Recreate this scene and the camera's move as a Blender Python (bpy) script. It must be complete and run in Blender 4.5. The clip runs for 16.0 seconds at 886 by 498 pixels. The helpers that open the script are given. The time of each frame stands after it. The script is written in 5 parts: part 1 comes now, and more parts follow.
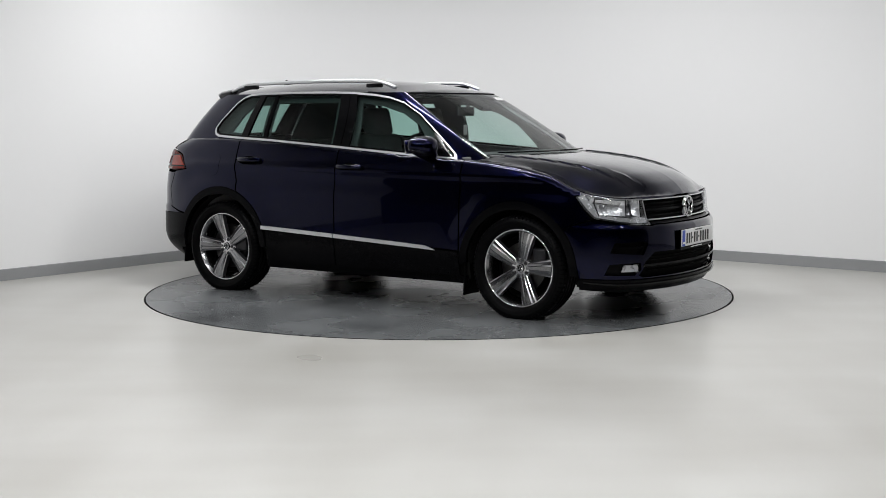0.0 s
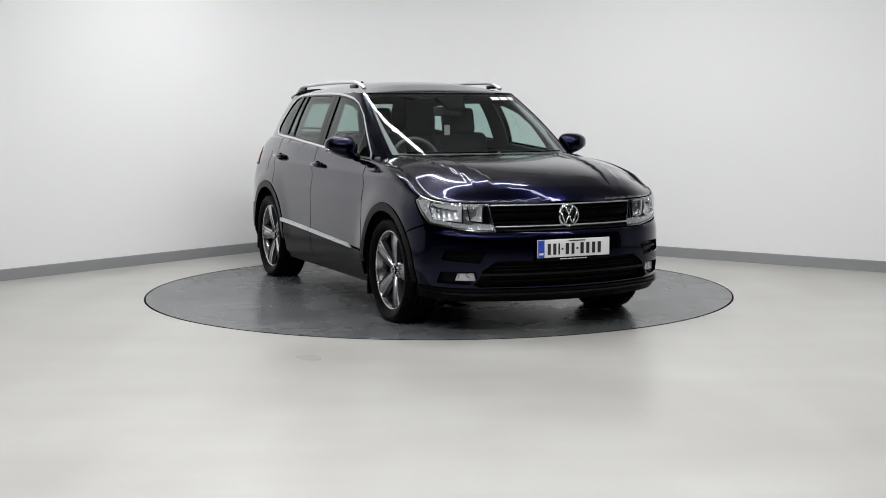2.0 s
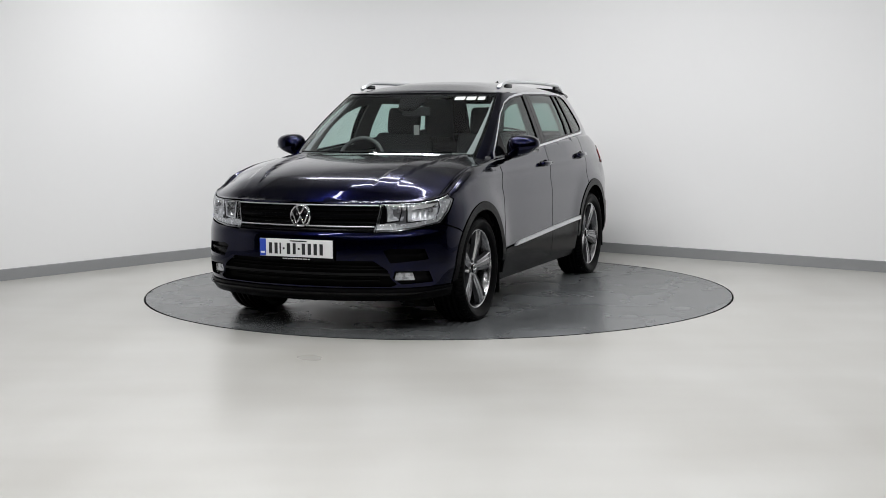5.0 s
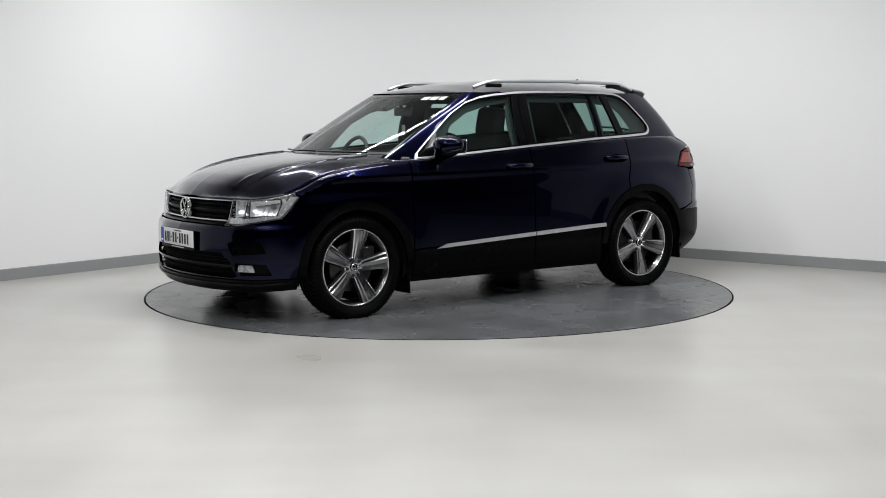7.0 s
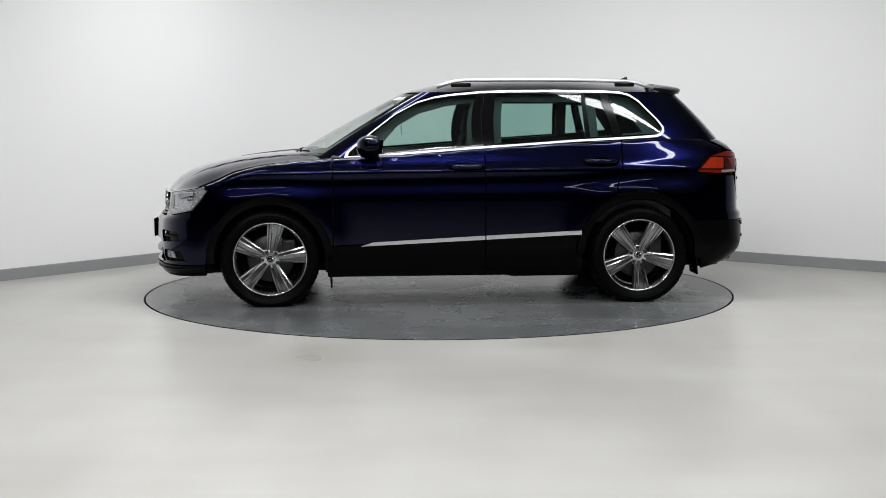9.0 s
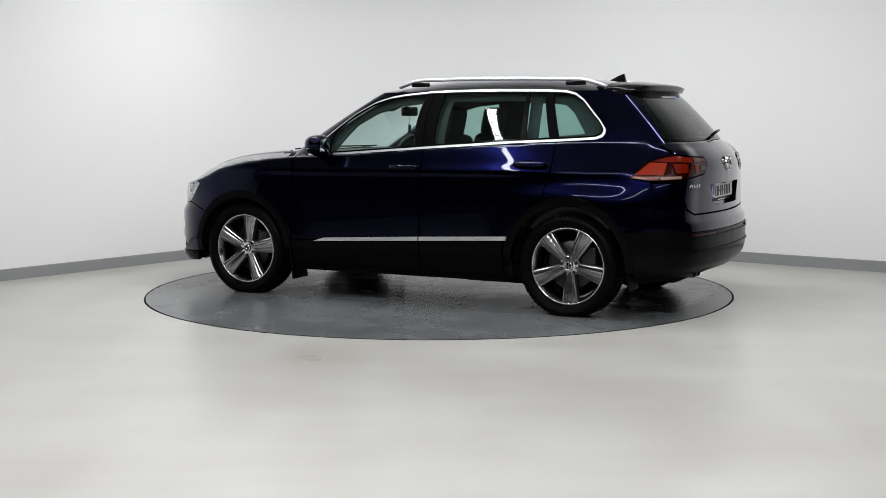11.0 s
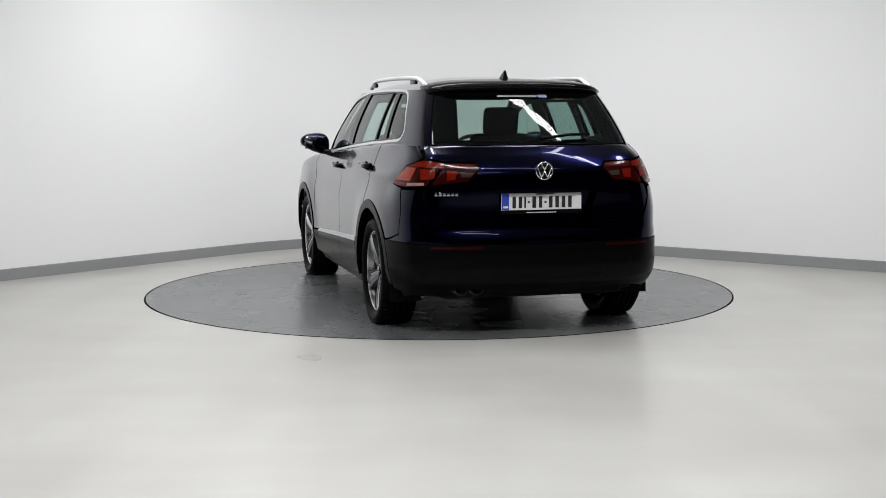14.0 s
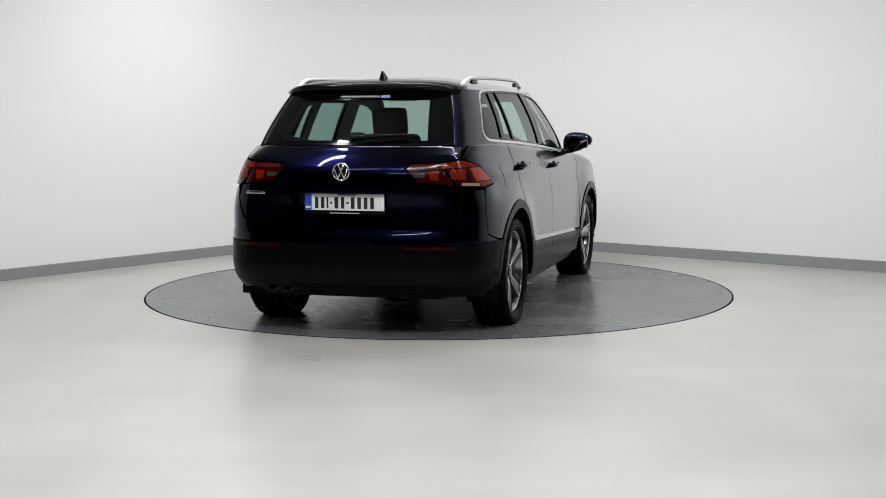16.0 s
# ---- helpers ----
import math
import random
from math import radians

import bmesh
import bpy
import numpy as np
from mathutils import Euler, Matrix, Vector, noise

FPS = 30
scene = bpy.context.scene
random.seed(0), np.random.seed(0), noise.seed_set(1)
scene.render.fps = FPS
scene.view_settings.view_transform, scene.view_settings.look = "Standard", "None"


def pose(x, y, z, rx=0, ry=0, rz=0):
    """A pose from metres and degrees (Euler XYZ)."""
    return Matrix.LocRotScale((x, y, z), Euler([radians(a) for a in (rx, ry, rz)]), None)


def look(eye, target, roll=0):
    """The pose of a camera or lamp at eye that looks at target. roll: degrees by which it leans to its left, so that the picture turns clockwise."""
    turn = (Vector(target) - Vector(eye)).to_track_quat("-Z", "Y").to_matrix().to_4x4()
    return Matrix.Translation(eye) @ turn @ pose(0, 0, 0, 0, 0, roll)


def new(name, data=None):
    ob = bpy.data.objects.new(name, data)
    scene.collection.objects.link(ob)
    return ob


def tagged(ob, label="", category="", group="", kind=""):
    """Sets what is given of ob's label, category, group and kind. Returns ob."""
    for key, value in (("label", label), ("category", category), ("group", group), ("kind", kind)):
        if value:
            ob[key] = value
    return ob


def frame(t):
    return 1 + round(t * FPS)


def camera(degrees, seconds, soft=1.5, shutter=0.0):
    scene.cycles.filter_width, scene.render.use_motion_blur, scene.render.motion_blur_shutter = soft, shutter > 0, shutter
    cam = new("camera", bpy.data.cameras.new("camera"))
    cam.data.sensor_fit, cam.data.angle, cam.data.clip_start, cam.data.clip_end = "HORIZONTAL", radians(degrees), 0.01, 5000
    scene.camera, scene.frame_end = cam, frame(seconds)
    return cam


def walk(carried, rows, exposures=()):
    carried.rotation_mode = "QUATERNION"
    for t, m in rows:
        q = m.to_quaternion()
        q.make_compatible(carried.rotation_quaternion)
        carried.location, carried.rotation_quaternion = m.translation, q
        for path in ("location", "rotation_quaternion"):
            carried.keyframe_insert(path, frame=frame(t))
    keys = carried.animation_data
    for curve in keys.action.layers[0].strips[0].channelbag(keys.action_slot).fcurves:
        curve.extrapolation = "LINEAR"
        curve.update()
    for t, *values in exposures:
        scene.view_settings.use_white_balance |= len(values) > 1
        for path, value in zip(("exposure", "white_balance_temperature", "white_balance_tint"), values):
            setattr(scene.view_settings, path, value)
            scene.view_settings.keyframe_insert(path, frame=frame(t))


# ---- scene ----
from mathutils.geometry import delaunay_2d_cdt

# ---- camera: a still tripod, ten metres from the turntable's centre ----
cam = camera(38.6, 16.0, soft=0.5)
EYE = Vector((0.0, -9.92, 1.387))
SHOT = look(EYE, EYE + Vector((0.0033, 1.0, -0.10793)), -0.208)
walk(cam, [(0.0, SHOT), (16.0, SHOT)])

# ---- light: unseen strip lamps under the studio ceiling, most added as fill ----
CEILING = 4.0
world = bpy.data.worlds.new("world")
scene.world = world
world.use_nodes = True
world.node_tree.nodes["Background"].inputs[0].default_value = (0.8, 0.9, 1.0, 1)
world.node_tree.nodes["Background"].inputs[1].default_value = 0.0
scene.view_settings.exposure = 0.02
# x, y, turn, watts, tilt towards the wall, width
# first from its windscreen reflection; others unseen, added to brighten wall and floor
STRIPS = [(-0.8, 0.35, -35, 48, 0, 0.12), (-2.4, -3.0, 50, 54, 0, 0.12), (3.2, -2.9, -38, 46, 0, 0.12), (0.0, -5.5, 0, 124, 0, 0.12), (-2.6, -5.6, 0, 36, 0, 0.12), (2.6, -5.6, 0, 18, 0, 0.12),
          (-1.8, -8.4, 0, 32, 0, 0.12), (1.8, -8.4, 0, 20, 0, 0.12), (0.1, -0.8, 4, 76, 40, 0.2), (1.9, -2.0, -37.5, 38, 40, 0.2)]


# ---- materials ----
def material(name, color, rough=0.5, metal=0.0, coat=0.0, noise_scale=0.0, vary=0.0, bump=0.0, rough_vary=0.0, spec=0.5):
    """A Principled material with two scales of noise in colour, gloss and relief."""
    m = bpy.data.materials.new(name)
    m.use_nodes = True
    nt = m.node_tree
    p = nt.nodes["Principled BSDF"]
    p.inputs["Base Color"].default_value = (*color, 1)
    p.inputs["Roughness"].default_value = rough
    p.inputs["Metallic"].default_value = metal
    p.inputs["Coat Weight"].default_value = coat
    p.inputs["Coat Roughness"].default_value = 0.02
    p.inputs["Specular IOR Level"].default_value = spec
    p.inputs["Coat IOR"].default_value = 1.36
    if noise_scale:
        tc = nt.nodes.new("ShaderNodeTexCoord")
        big, fine = nt.nodes.new("ShaderNodeTexNoise"), nt.nodes.new("ShaderNodeTexNoise")
        big.inputs["Scale"].default_value, fine.inputs["Scale"].default_value = noise_scale, noise_scale * 23
        big.inputs["Detail"].default_value = fine.inputs["Detail"].default_value = 5
        for n in (big, fine):
            nt.links.new(tc.outputs["Object"], n.inputs["Vector"])
        mix = nt.nodes.new("ShaderNodeMath")
        mix.operation = "MULTIPLY_ADD"
        nt.links.new(fine.outputs["Fac"], mix.inputs[0])
        mix.inputs[1].default_value = 0.35
        nt.links.new(big.outputs["Fac"], mix.inputs[2])
        ramp = nt.nodes.new("ShaderNodeMapRange")
        ramp.inputs["From Min"].default_value, ramp.inputs["From Max"].default_value = 0.2, 1.2
        nt.links.new(mix.outputs[0], ramp.inputs["Value"])
        if vary:
            cm = nt.nodes.new("ShaderNodeMix")
            cm.data_type = "RGBA"
            cm.inputs["A"].default_value = (*[c * (1 - vary) for c in color], 1)
            cm.inputs["B"].default_value = (*[min(1, c * (1 + vary)) for c in color], 1)
            nt.links.new(ramp.outputs[0], cm.inputs["Factor"])
            nt.links.new(cm.outputs["Result"], p.inputs["Base Color"])
        if rough_vary:
            rm = nt.nodes.new("ShaderNodeMapRange")
            rm.inputs["To Min"].default_value, rm.inputs["To Max"].default_value = max(0.01, rough - rough_vary), rough + rough_vary
            nt.links.new(ramp.outputs[0], rm.inputs["Value"])
            nt.links.new(rm.outputs[0], p.inputs["Roughness"])
        if bump:
            bn = nt.nodes.new("ShaderNodeBump")
            bn.inputs["Strength"].default_value = 1.0
            bn.inputs["Distance"].default_value = bump
            nt.links.new(mix.outputs[0], bn.inputs["Height"])
            nt.links.new(bn.outputs[0], p.inputs["Normal"])
    return m


def glass(name, tint, rough=0.0):
    """Thin tinted glass: a tinted see-through sheet under a clear gloss."""
    m = bpy.data.materials.new(name)
    m.use_nodes = True
    nt = m.node_tree
    for n in list(nt.nodes):
        nt.nodes.remove(n)
    out, mix = nt.nodes.new("ShaderNodeOutputMaterial"), nt.nodes.new("ShaderNodeMixShader")
    see, gloss, fres = nt.nodes.new("ShaderNodeBsdfTransparent"), nt.nodes.new("ShaderNodeBsdfGlossy"), nt.nodes.new("ShaderNodeLayerWeight")
    see.inputs[0].default_value = (*tint, 1)
    gloss.inputs["Roughness"].default_value = rough
    fres.inputs["Blend"].default_value = 0.5
    power, scale = nt.nodes.new("ShaderNodeMath"), nt.nodes.new("ShaderNodeMath")
    power.operation, scale.operation = "POWER", "MULTIPLY_ADD"
    power.inputs[1].default_value = 5.0
    scale.inputs[1].default_value, scale.inputs[2].default_value = 0.955, 0.045
    nt.links.new(fres.outputs["Facing"], power.inputs[0])
    nt.links.new(power.outputs[0], scale.inputs[0])
    nt.links.new(scale.outputs[0], mix.inputs[0])
    nt.links.new(see.outputs[0], mix.inputs[1])
    nt.links.new(gloss.outputs[0], mix.inputs[2])
    nt.links.new(mix.outputs[0], out.inputs[0])
    return m


def paint_material():
    """Dark navy metallic paint: fine flakes under a clear coat with a faint ripple."""
    m = material("navy_paint", (0.01, 0.012, 0.05), 0.2, 1.0, 1.0)
    nt = m.node_tree
    p = nt.nodes["Principled BSDF"]
    p.inputs["Coat IOR"].default_value = 1.27
    tc, vor, cm = nt.nodes.new("ShaderNodeTexCoord"), nt.nodes.new("ShaderNodeTexVoronoi"), nt.nodes.new("ShaderNodeMix")
    vor.inputs["Scale"].default_value = 900
    cm.data_type = "RGBA"
    cm.inputs["A"].default_value, cm.inputs["B"].default_value = (0.0006, 0.0009, 0.0085, 1), (0.0022, 0.0030, 0.0300, 1)
    nt.links.new(tc.outputs["Object"], vor.inputs["Vector"])
    nt.links.new(vor.outputs["Color"], cm.inputs["Factor"])
    nt.links.new(cm.outputs["Result"], p.inputs["Base Color"])
    return m


def trowelled(name, light, dark, rough, size):
    """A poured or worn sheet: broad clouds and drawn-out smears in colour and gloss."""
    m = bpy.data.materials.new(name)
    m.use_nodes = True
    nt = m.node_tree
    p = nt.nodes["Principled BSDF"]
    tc = nt.nodes.new("ShaderNodeTexCoord")
    total = None
    for scale, stretch, weight, turn in ((size, (1, 1, 1), 0.5, 0.0), (size * 2.6, (1, 0.28, 1), 0.32, 0.5), (size * 3.1, (0.25, 1, 1), 0.3, -0.35)):
        mp, n, ml = nt.nodes.new("ShaderNodeMapping"), nt.nodes.new("ShaderNodeTexNoise"), nt.nodes.new("ShaderNodeMath")
        mp.inputs["Scale"].default_value = stretch
        mp.inputs["Rotation"].default_value = (0, 0, turn)
        n.inputs["Scale"].default_value, n.inputs["Detail"].default_value, n.inputs["Roughness"].default_value = scale, 2.5, 0.5
        nt.links.new(tc.outputs["Object"], mp.inputs[0])
        nt.links.new(mp.outputs[0], n.inputs["Vector"])
        ml.operation = "MULTIPLY_ADD"
        nt.links.new(n.outputs["Fac"], ml.inputs[0])
        ml.inputs[1].default_value = weight
        ml.inputs[2].default_value = 0.0
        if total:
            nt.links.new(total, ml.inputs[2])
        total = ml.outputs[0]
    cr, rr, cm = nt.nodes.new("ShaderNodeMapRange"), nt.nodes.new("ShaderNodeMapRange"), nt.nodes.new("ShaderNodeMix")
    for q in (cr, rr):
        q.inputs["From Min"].default_value, q.inputs["From Max"].default_value = 0.22, 0.90
        nt.links.new(total, q.inputs["Value"])
    rr.inputs["To Min"].default_value, rr.inputs["To Max"].default_value = rough
    cm.data_type = "RGBA"
    cm.inputs["A"].default_value, cm.inputs["B"].default_value = (*dark, 1), (*light, 1)
    nt.links.new(cr.outputs[0], cm.inputs["Factor"])
    nt.links.new(cm.outputs["Result"], p.inputs["Base Color"])
    nt.links.new(rr.outputs[0], p.inputs["Roughness"])
    return m


WALL = material("wall_paint", (0.80, 0.80, 0.80), 0.75, noise_scale=0.7, vary=0.015, bump=0.0008)
FLOOR = trowelled("floor_resin", (0.605, 0.603, 0.584), (0.368, 0.355, 0.322), (0.25, 0.36), 0.8)
DISC = trowelled("turntable_rubber", (0.195, 0.204, 0.210), (0.035, 0.038, 0.040), (0.18, 0.36), 1.1)
SKIRT = material("grey_skirting", (0.26, 0.265, 0.27), 0.5, noise_scale=2.0, vary=0.06)
CEIL = material("ceiling_paint", (0.4, 0.4, 0.405), 0.9, noise_scale=1.0, vary=0.03)
# dark colour stands in for missing light, so the car reflects darkness
DARKWALL = material("dark_unseen_hall", (0.03, 0.03, 0.033), 0.8, noise_scale=0.6, vary=0.15)
STEEL = material("steel", (0.16, 0.16, 0.165), 0.35, 1.0, noise_scale=9, vary=0.1)
PAINT = paint_material()
CHROME = material("chrome", (0.75, 0.76, 0.78), 0.08, 1.0, noise_scale=14, rough_vary=0.03)
SATIN = material("satin_aluminium", (0.85, 0.86, 0.87), 0.45, 1.0, noise_scale=14, rough_vary=0.05)
ALLOY = material("machined_alloy", (0.72, 0.72, 0.74), 0.24, 1.0, noise_scale=30, rough_vary=0.06, vary=0.08)
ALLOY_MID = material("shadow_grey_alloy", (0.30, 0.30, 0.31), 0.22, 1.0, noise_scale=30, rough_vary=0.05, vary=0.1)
ALLOY_DARK = material("grey_alloy_lacquer", (0.03, 0.03, 0.033), 0.3, 0.4, noise_scale=30, vary=0.1)
RUBBER = material("tyre_rubber", (0.0022, 0.0022, 0.0025), 0.45, spec=0.05, noise_scale=18, vary=0.25, bump=0.0004, rough_vary=0.1)
PLASTIC = material("black_plastic", (0.0020, 0.0020, 0.0025), 0.24, spec=0.06, noise_scale=60, vary=0.2, bump=0.0002, rough_vary=0.06)
GLOSS = material("piano_black", (0.003, 0.003, 0.0035), 0.1, spec=0.16)
UNDER = material("underbody_black", (0.005, 0.005, 0.005), 0.85, spec=0.1, noise_scale=8, vary=0.3)
CLOTH = material("seat_cloth", (0.035, 0.035, 0.037), 0.9, noise_scale=40, vary=0.25, bump=0.0006)
TRIM = material("cabin_plastic", (0.055, 0.056, 0.058), 0.6, noise_scale=50, vary=0.2)
HEADLINING = material("headlining", (0.25, 0.25, 0.26), 0.95, noise_scale=60, vary=0.08)
WINDOW = glass("tinted_window", (0.62, 0.78, 0.735))
SCREEN = glass("windscreen_glass", (0.86, 0.925, 0.905))
REARSIDE = glass("dark_side_window", (0.52, 0.70, 0.655))
PRIVACY = glass("dark_rear_screen", (0.42, 0.53, 0.50))
LENS = glass("clear_lens", (0.92, 0.93, 0.94))
RED = material("red_lens", (0.13, 0.007, 0.002), 0.2, spec=0.15, coat=0.2, noise_scale=40, vary=0.2)
ORANGE = material("orange_red_lens", (0.25, 0.017, 0.003), 0.14, spec=0.4, coat=0.5, noise_scale=40, vary=0.25)
MIDRED = material("deep_red_lens", (0.06, 0.003, 0.0015), 0.15, spec=0.3, coat=0.2, noise_scale=40, vary=0.2)
DARKRED = material("smoked_red_lens", (0.022, 0.001, 0.001), 0.15, spec=0.2, coat=0.1, noise_scale=40, vary=0.2)
SMOKE = material("smoked_clear_lens", (0.035, 0.026, 0.023), 0.2, coat=0.2)
AMBER = material("clear_reversing_lens", (0.27, 0.17, 0.14), 0.2, coat=0.2)
REFLECT = material("lamp_reflector", (0.66, 0.665, 0.68), 0.26, 0.6, noise_scale=60, rough_vary=0.08)
BOWL = material("faceted_reflector", (0.82, 0.83, 0.85), 0.22, 0.6, noise_scale=30, vary=0.15, rough_vary=0.1)
LAMPRIM = material("grey_lamp_chrome", (0.55, 0.555, 0.57), 0.22, 1.0, noise_scale=20, rough_vary=0.08)
FOGREF = material("fog_reflector", (0.5, 0.5, 0.52), 0.3, 0.5, noise_scale=25, vary=0.5, rough_vary=0.15)
HOUSING = material("lamp_housing", (0.26, 0.26, 0.27), 0.25, 0.6)
WHITE = material("white_plate", (0.75, 0.75, 0.75), 0.4, noise_scale=30, vary=0.03)
BLUE = material("blue_plate_band", (0.02, 0.06, 0.4), 0.4)
INK = material("black_ink", (0.01, 0.01, 0.012), 0.5)
PALEBLUE = material("pale_blue_sticker", (0.28, 0.33, 0.62), 0.5)
PAPER = material("white_sticker", (0.5, 0.5, 0.5), 0.6)
DISCMETAL = material("brake_disc", (0.06, 0.058, 0.056), 0.35, 1.0, noise_scale=50, vary=0.15)


# ---- mesh helpers ----
def mesh_of(name, verts, faces, smooth=True, normals=None):
    me = bpy.data.meshes.new(name)
    me.from_pydata([tuple(v) for v in verts], [], [tuple(f) for f in faces])
    me.polygons.foreach_set("use_smooth", [smooth] * len(me.polygons))
    me.update()
    if normals is not None:
        me.normals_split_custom_set_from_vertices([tuple(float(c) for c in n) for n in normals])
    return me


def part(name, shape, mat, parent, label=""):
    """Link a bmesh or a (verts, faces) pair as one mesh object under parent."""
    if isinstance(shape, bmesh.types.BMesh):
        me = bpy.data.meshes.new(name)
        shape.to_mesh(me)
        shape.free()
    else:
        me = mesh_of(name, *shape)
    me.materials.append(mat)
    ob = new(name, me)
    ob.parent = parent
    if label:
        tagged(ob, label)
    return ob


def box_bm(sx, sy, sz, at=(0, 0, 0), bevel=0.0, m=None, seg=2):
    bm = bmesh.new()
    bmesh.ops.create_cube(bm, size=1.0, matrix=Matrix.Diagonal((sx, sy, sz, 1)))
    if bevel:
        bmesh.ops.bevel(bm, geom=bm.edges[:], offset=bevel, segments=seg, affect="EDGES", profile=0.6)
        for f in bm.faces:
            f.smooth = True
    bmesh.ops.transform(bm, matrix=Matrix.Translation(at) @ (m or Matrix.Identity(4)), verts=bm.verts)
    return bm


def lathe(profile, seg=64, axis="y"):
    """Turn a profile of (radius, along) about the y axis. The profile may be closed by repeating its first point."""
    verts, faces, n = [], [], len(profile)
    for i in range(seg):
        a = 2 * math.pi * i / seg
        for r, h in profile:
            verts.append((r * math.cos(a), h, r * math.sin(a)) if axis == "y" else (r * math.cos(a), r * math.sin(a), h))
    for i in range(seg):
        j = (i + 1) % seg
        for k in range(n - 1):
            q = (i * n + k, i * n + k + 1, j * n + k + 1, j * n + k)
            faces.append(q if axis == "y" else q[::-1])
    return verts, faces


def tube(points, radius, sides=8, closed=False, flat=1.0):
    """A rod swept along points; flat squashes it in the vertical direction."""
    pts = [Vector(p) for p in points]
    n, verts, faces = len(pts), [], []
    for i, p in enumerate(pts):
        a = pts[(i - 1) % n] if closed or i else pts[i]
        b = pts[(i + 1) % n] if closed or i < n - 1 else pts[i]
        d = (b - a).normalized()
        side = d.cross(Vector((0, 0, 1)))
        side = side.normalized() if side.length > 1e-4 else Vector((0, 1, 0))
        up = side.cross(d)
        for k in range(sides):
            t = 2 * math.pi * k / sides
            verts.append(p + side * (radius * math.cos(t)) + up * (radius * flat * math.sin(t)))
    for i in range(n if closed else n - 1):
        j = (i + 1) % n
        for k in range(sides):
            l = (k + 1) % sides
            faces.append((i * sides + k, i * sides + l, j * sides + l, j * sides + k))
    if not closed:
        faces += [tuple(range(sides))[::-1], tuple((n - 1) * sides + k for k in range(sides))]
    return verts, faces


def curve(*keys):
    """A smooth function through (at, value) pairs."""
    k = np.array(sorted(keys), float)
    x, y = k[:, 0], k[:, 1]
    s = np.diff(y) / np.diff(x)
    m = np.concatenate([[s[0]], np.where(s[1:] * s[:-1] > 0, 2 * s[1:] * s[:-1] / (s[1:] + s[:-1] + 1e-12), 0), [s[-1]]])

    def f(v):
        v = np.clip(np.asarray(v, float), x[0], x[-1])
        i = np.clip(np.searchsorted(x, v) - 1, 0, len(x) - 2)
        h = x[i + 1] - x[i]
        t = (v - x[i]) / h
        return (2 * t**3 - 3 * t**2 + 1) * y[i] + (t**3 - 2 * t**2 + t) * h * m[i] + (3 * t**2 - 2 * t**3) * y[i + 1] + (t**3 - t**2) * h * m[i + 1]
    return f


def spline(points, n=400):
    """A dense Catmull-Rom line through plan points."""
    p = np.array(points, float)
    p = np.vstack([2 * p[0] - p[1], p, 2 * p[-1] - p[-2]])
    k = len(p) - 3
    out = []
    for t in np.linspace(0, k, n):
        i = min(int(t), k - 1)
        f = t - i
        a, b, c, d = p[i:i + 4]
        out.append(0.5 * (2 * b + (c - a) * f + (2 * a - 5 * b + 4 * c - d) * f**2 + (3 * b - a - 3 * c + d) * f**3))
    return np.array(out)


def ramp(v, a, b):
    t = np.clip((np.asarray(v, float) - a) / (b - a), 0, 1)
    return t * t * (3 - 2 * t)


def inside(px, py, poly):
    res = np.zeros(len(px), bool)
    j = len(poly) - 1
    for i in range(len(poly)):
        (xi, yi), (xj, yj) = poly[i], poly[j]
        if yi != yj:
            hit = ((yi > py) != (yj > py)) & (px < (xj - xi) * (py - yi) / (yj - yi) + xi)
            res ^= hit
        j = i
    return res


def dense(poly, step):
    out = []
    for i in range(len(poly)):
        a, b = np.array(poly[i], float), np.array(poly[(i + 1) % len(poly)], float)
        n = max(1, int(math.ceil(np.linalg.norm(b - a) / step)))
        out += [a + (b - a) * k / n for k in range(n)]
    return out


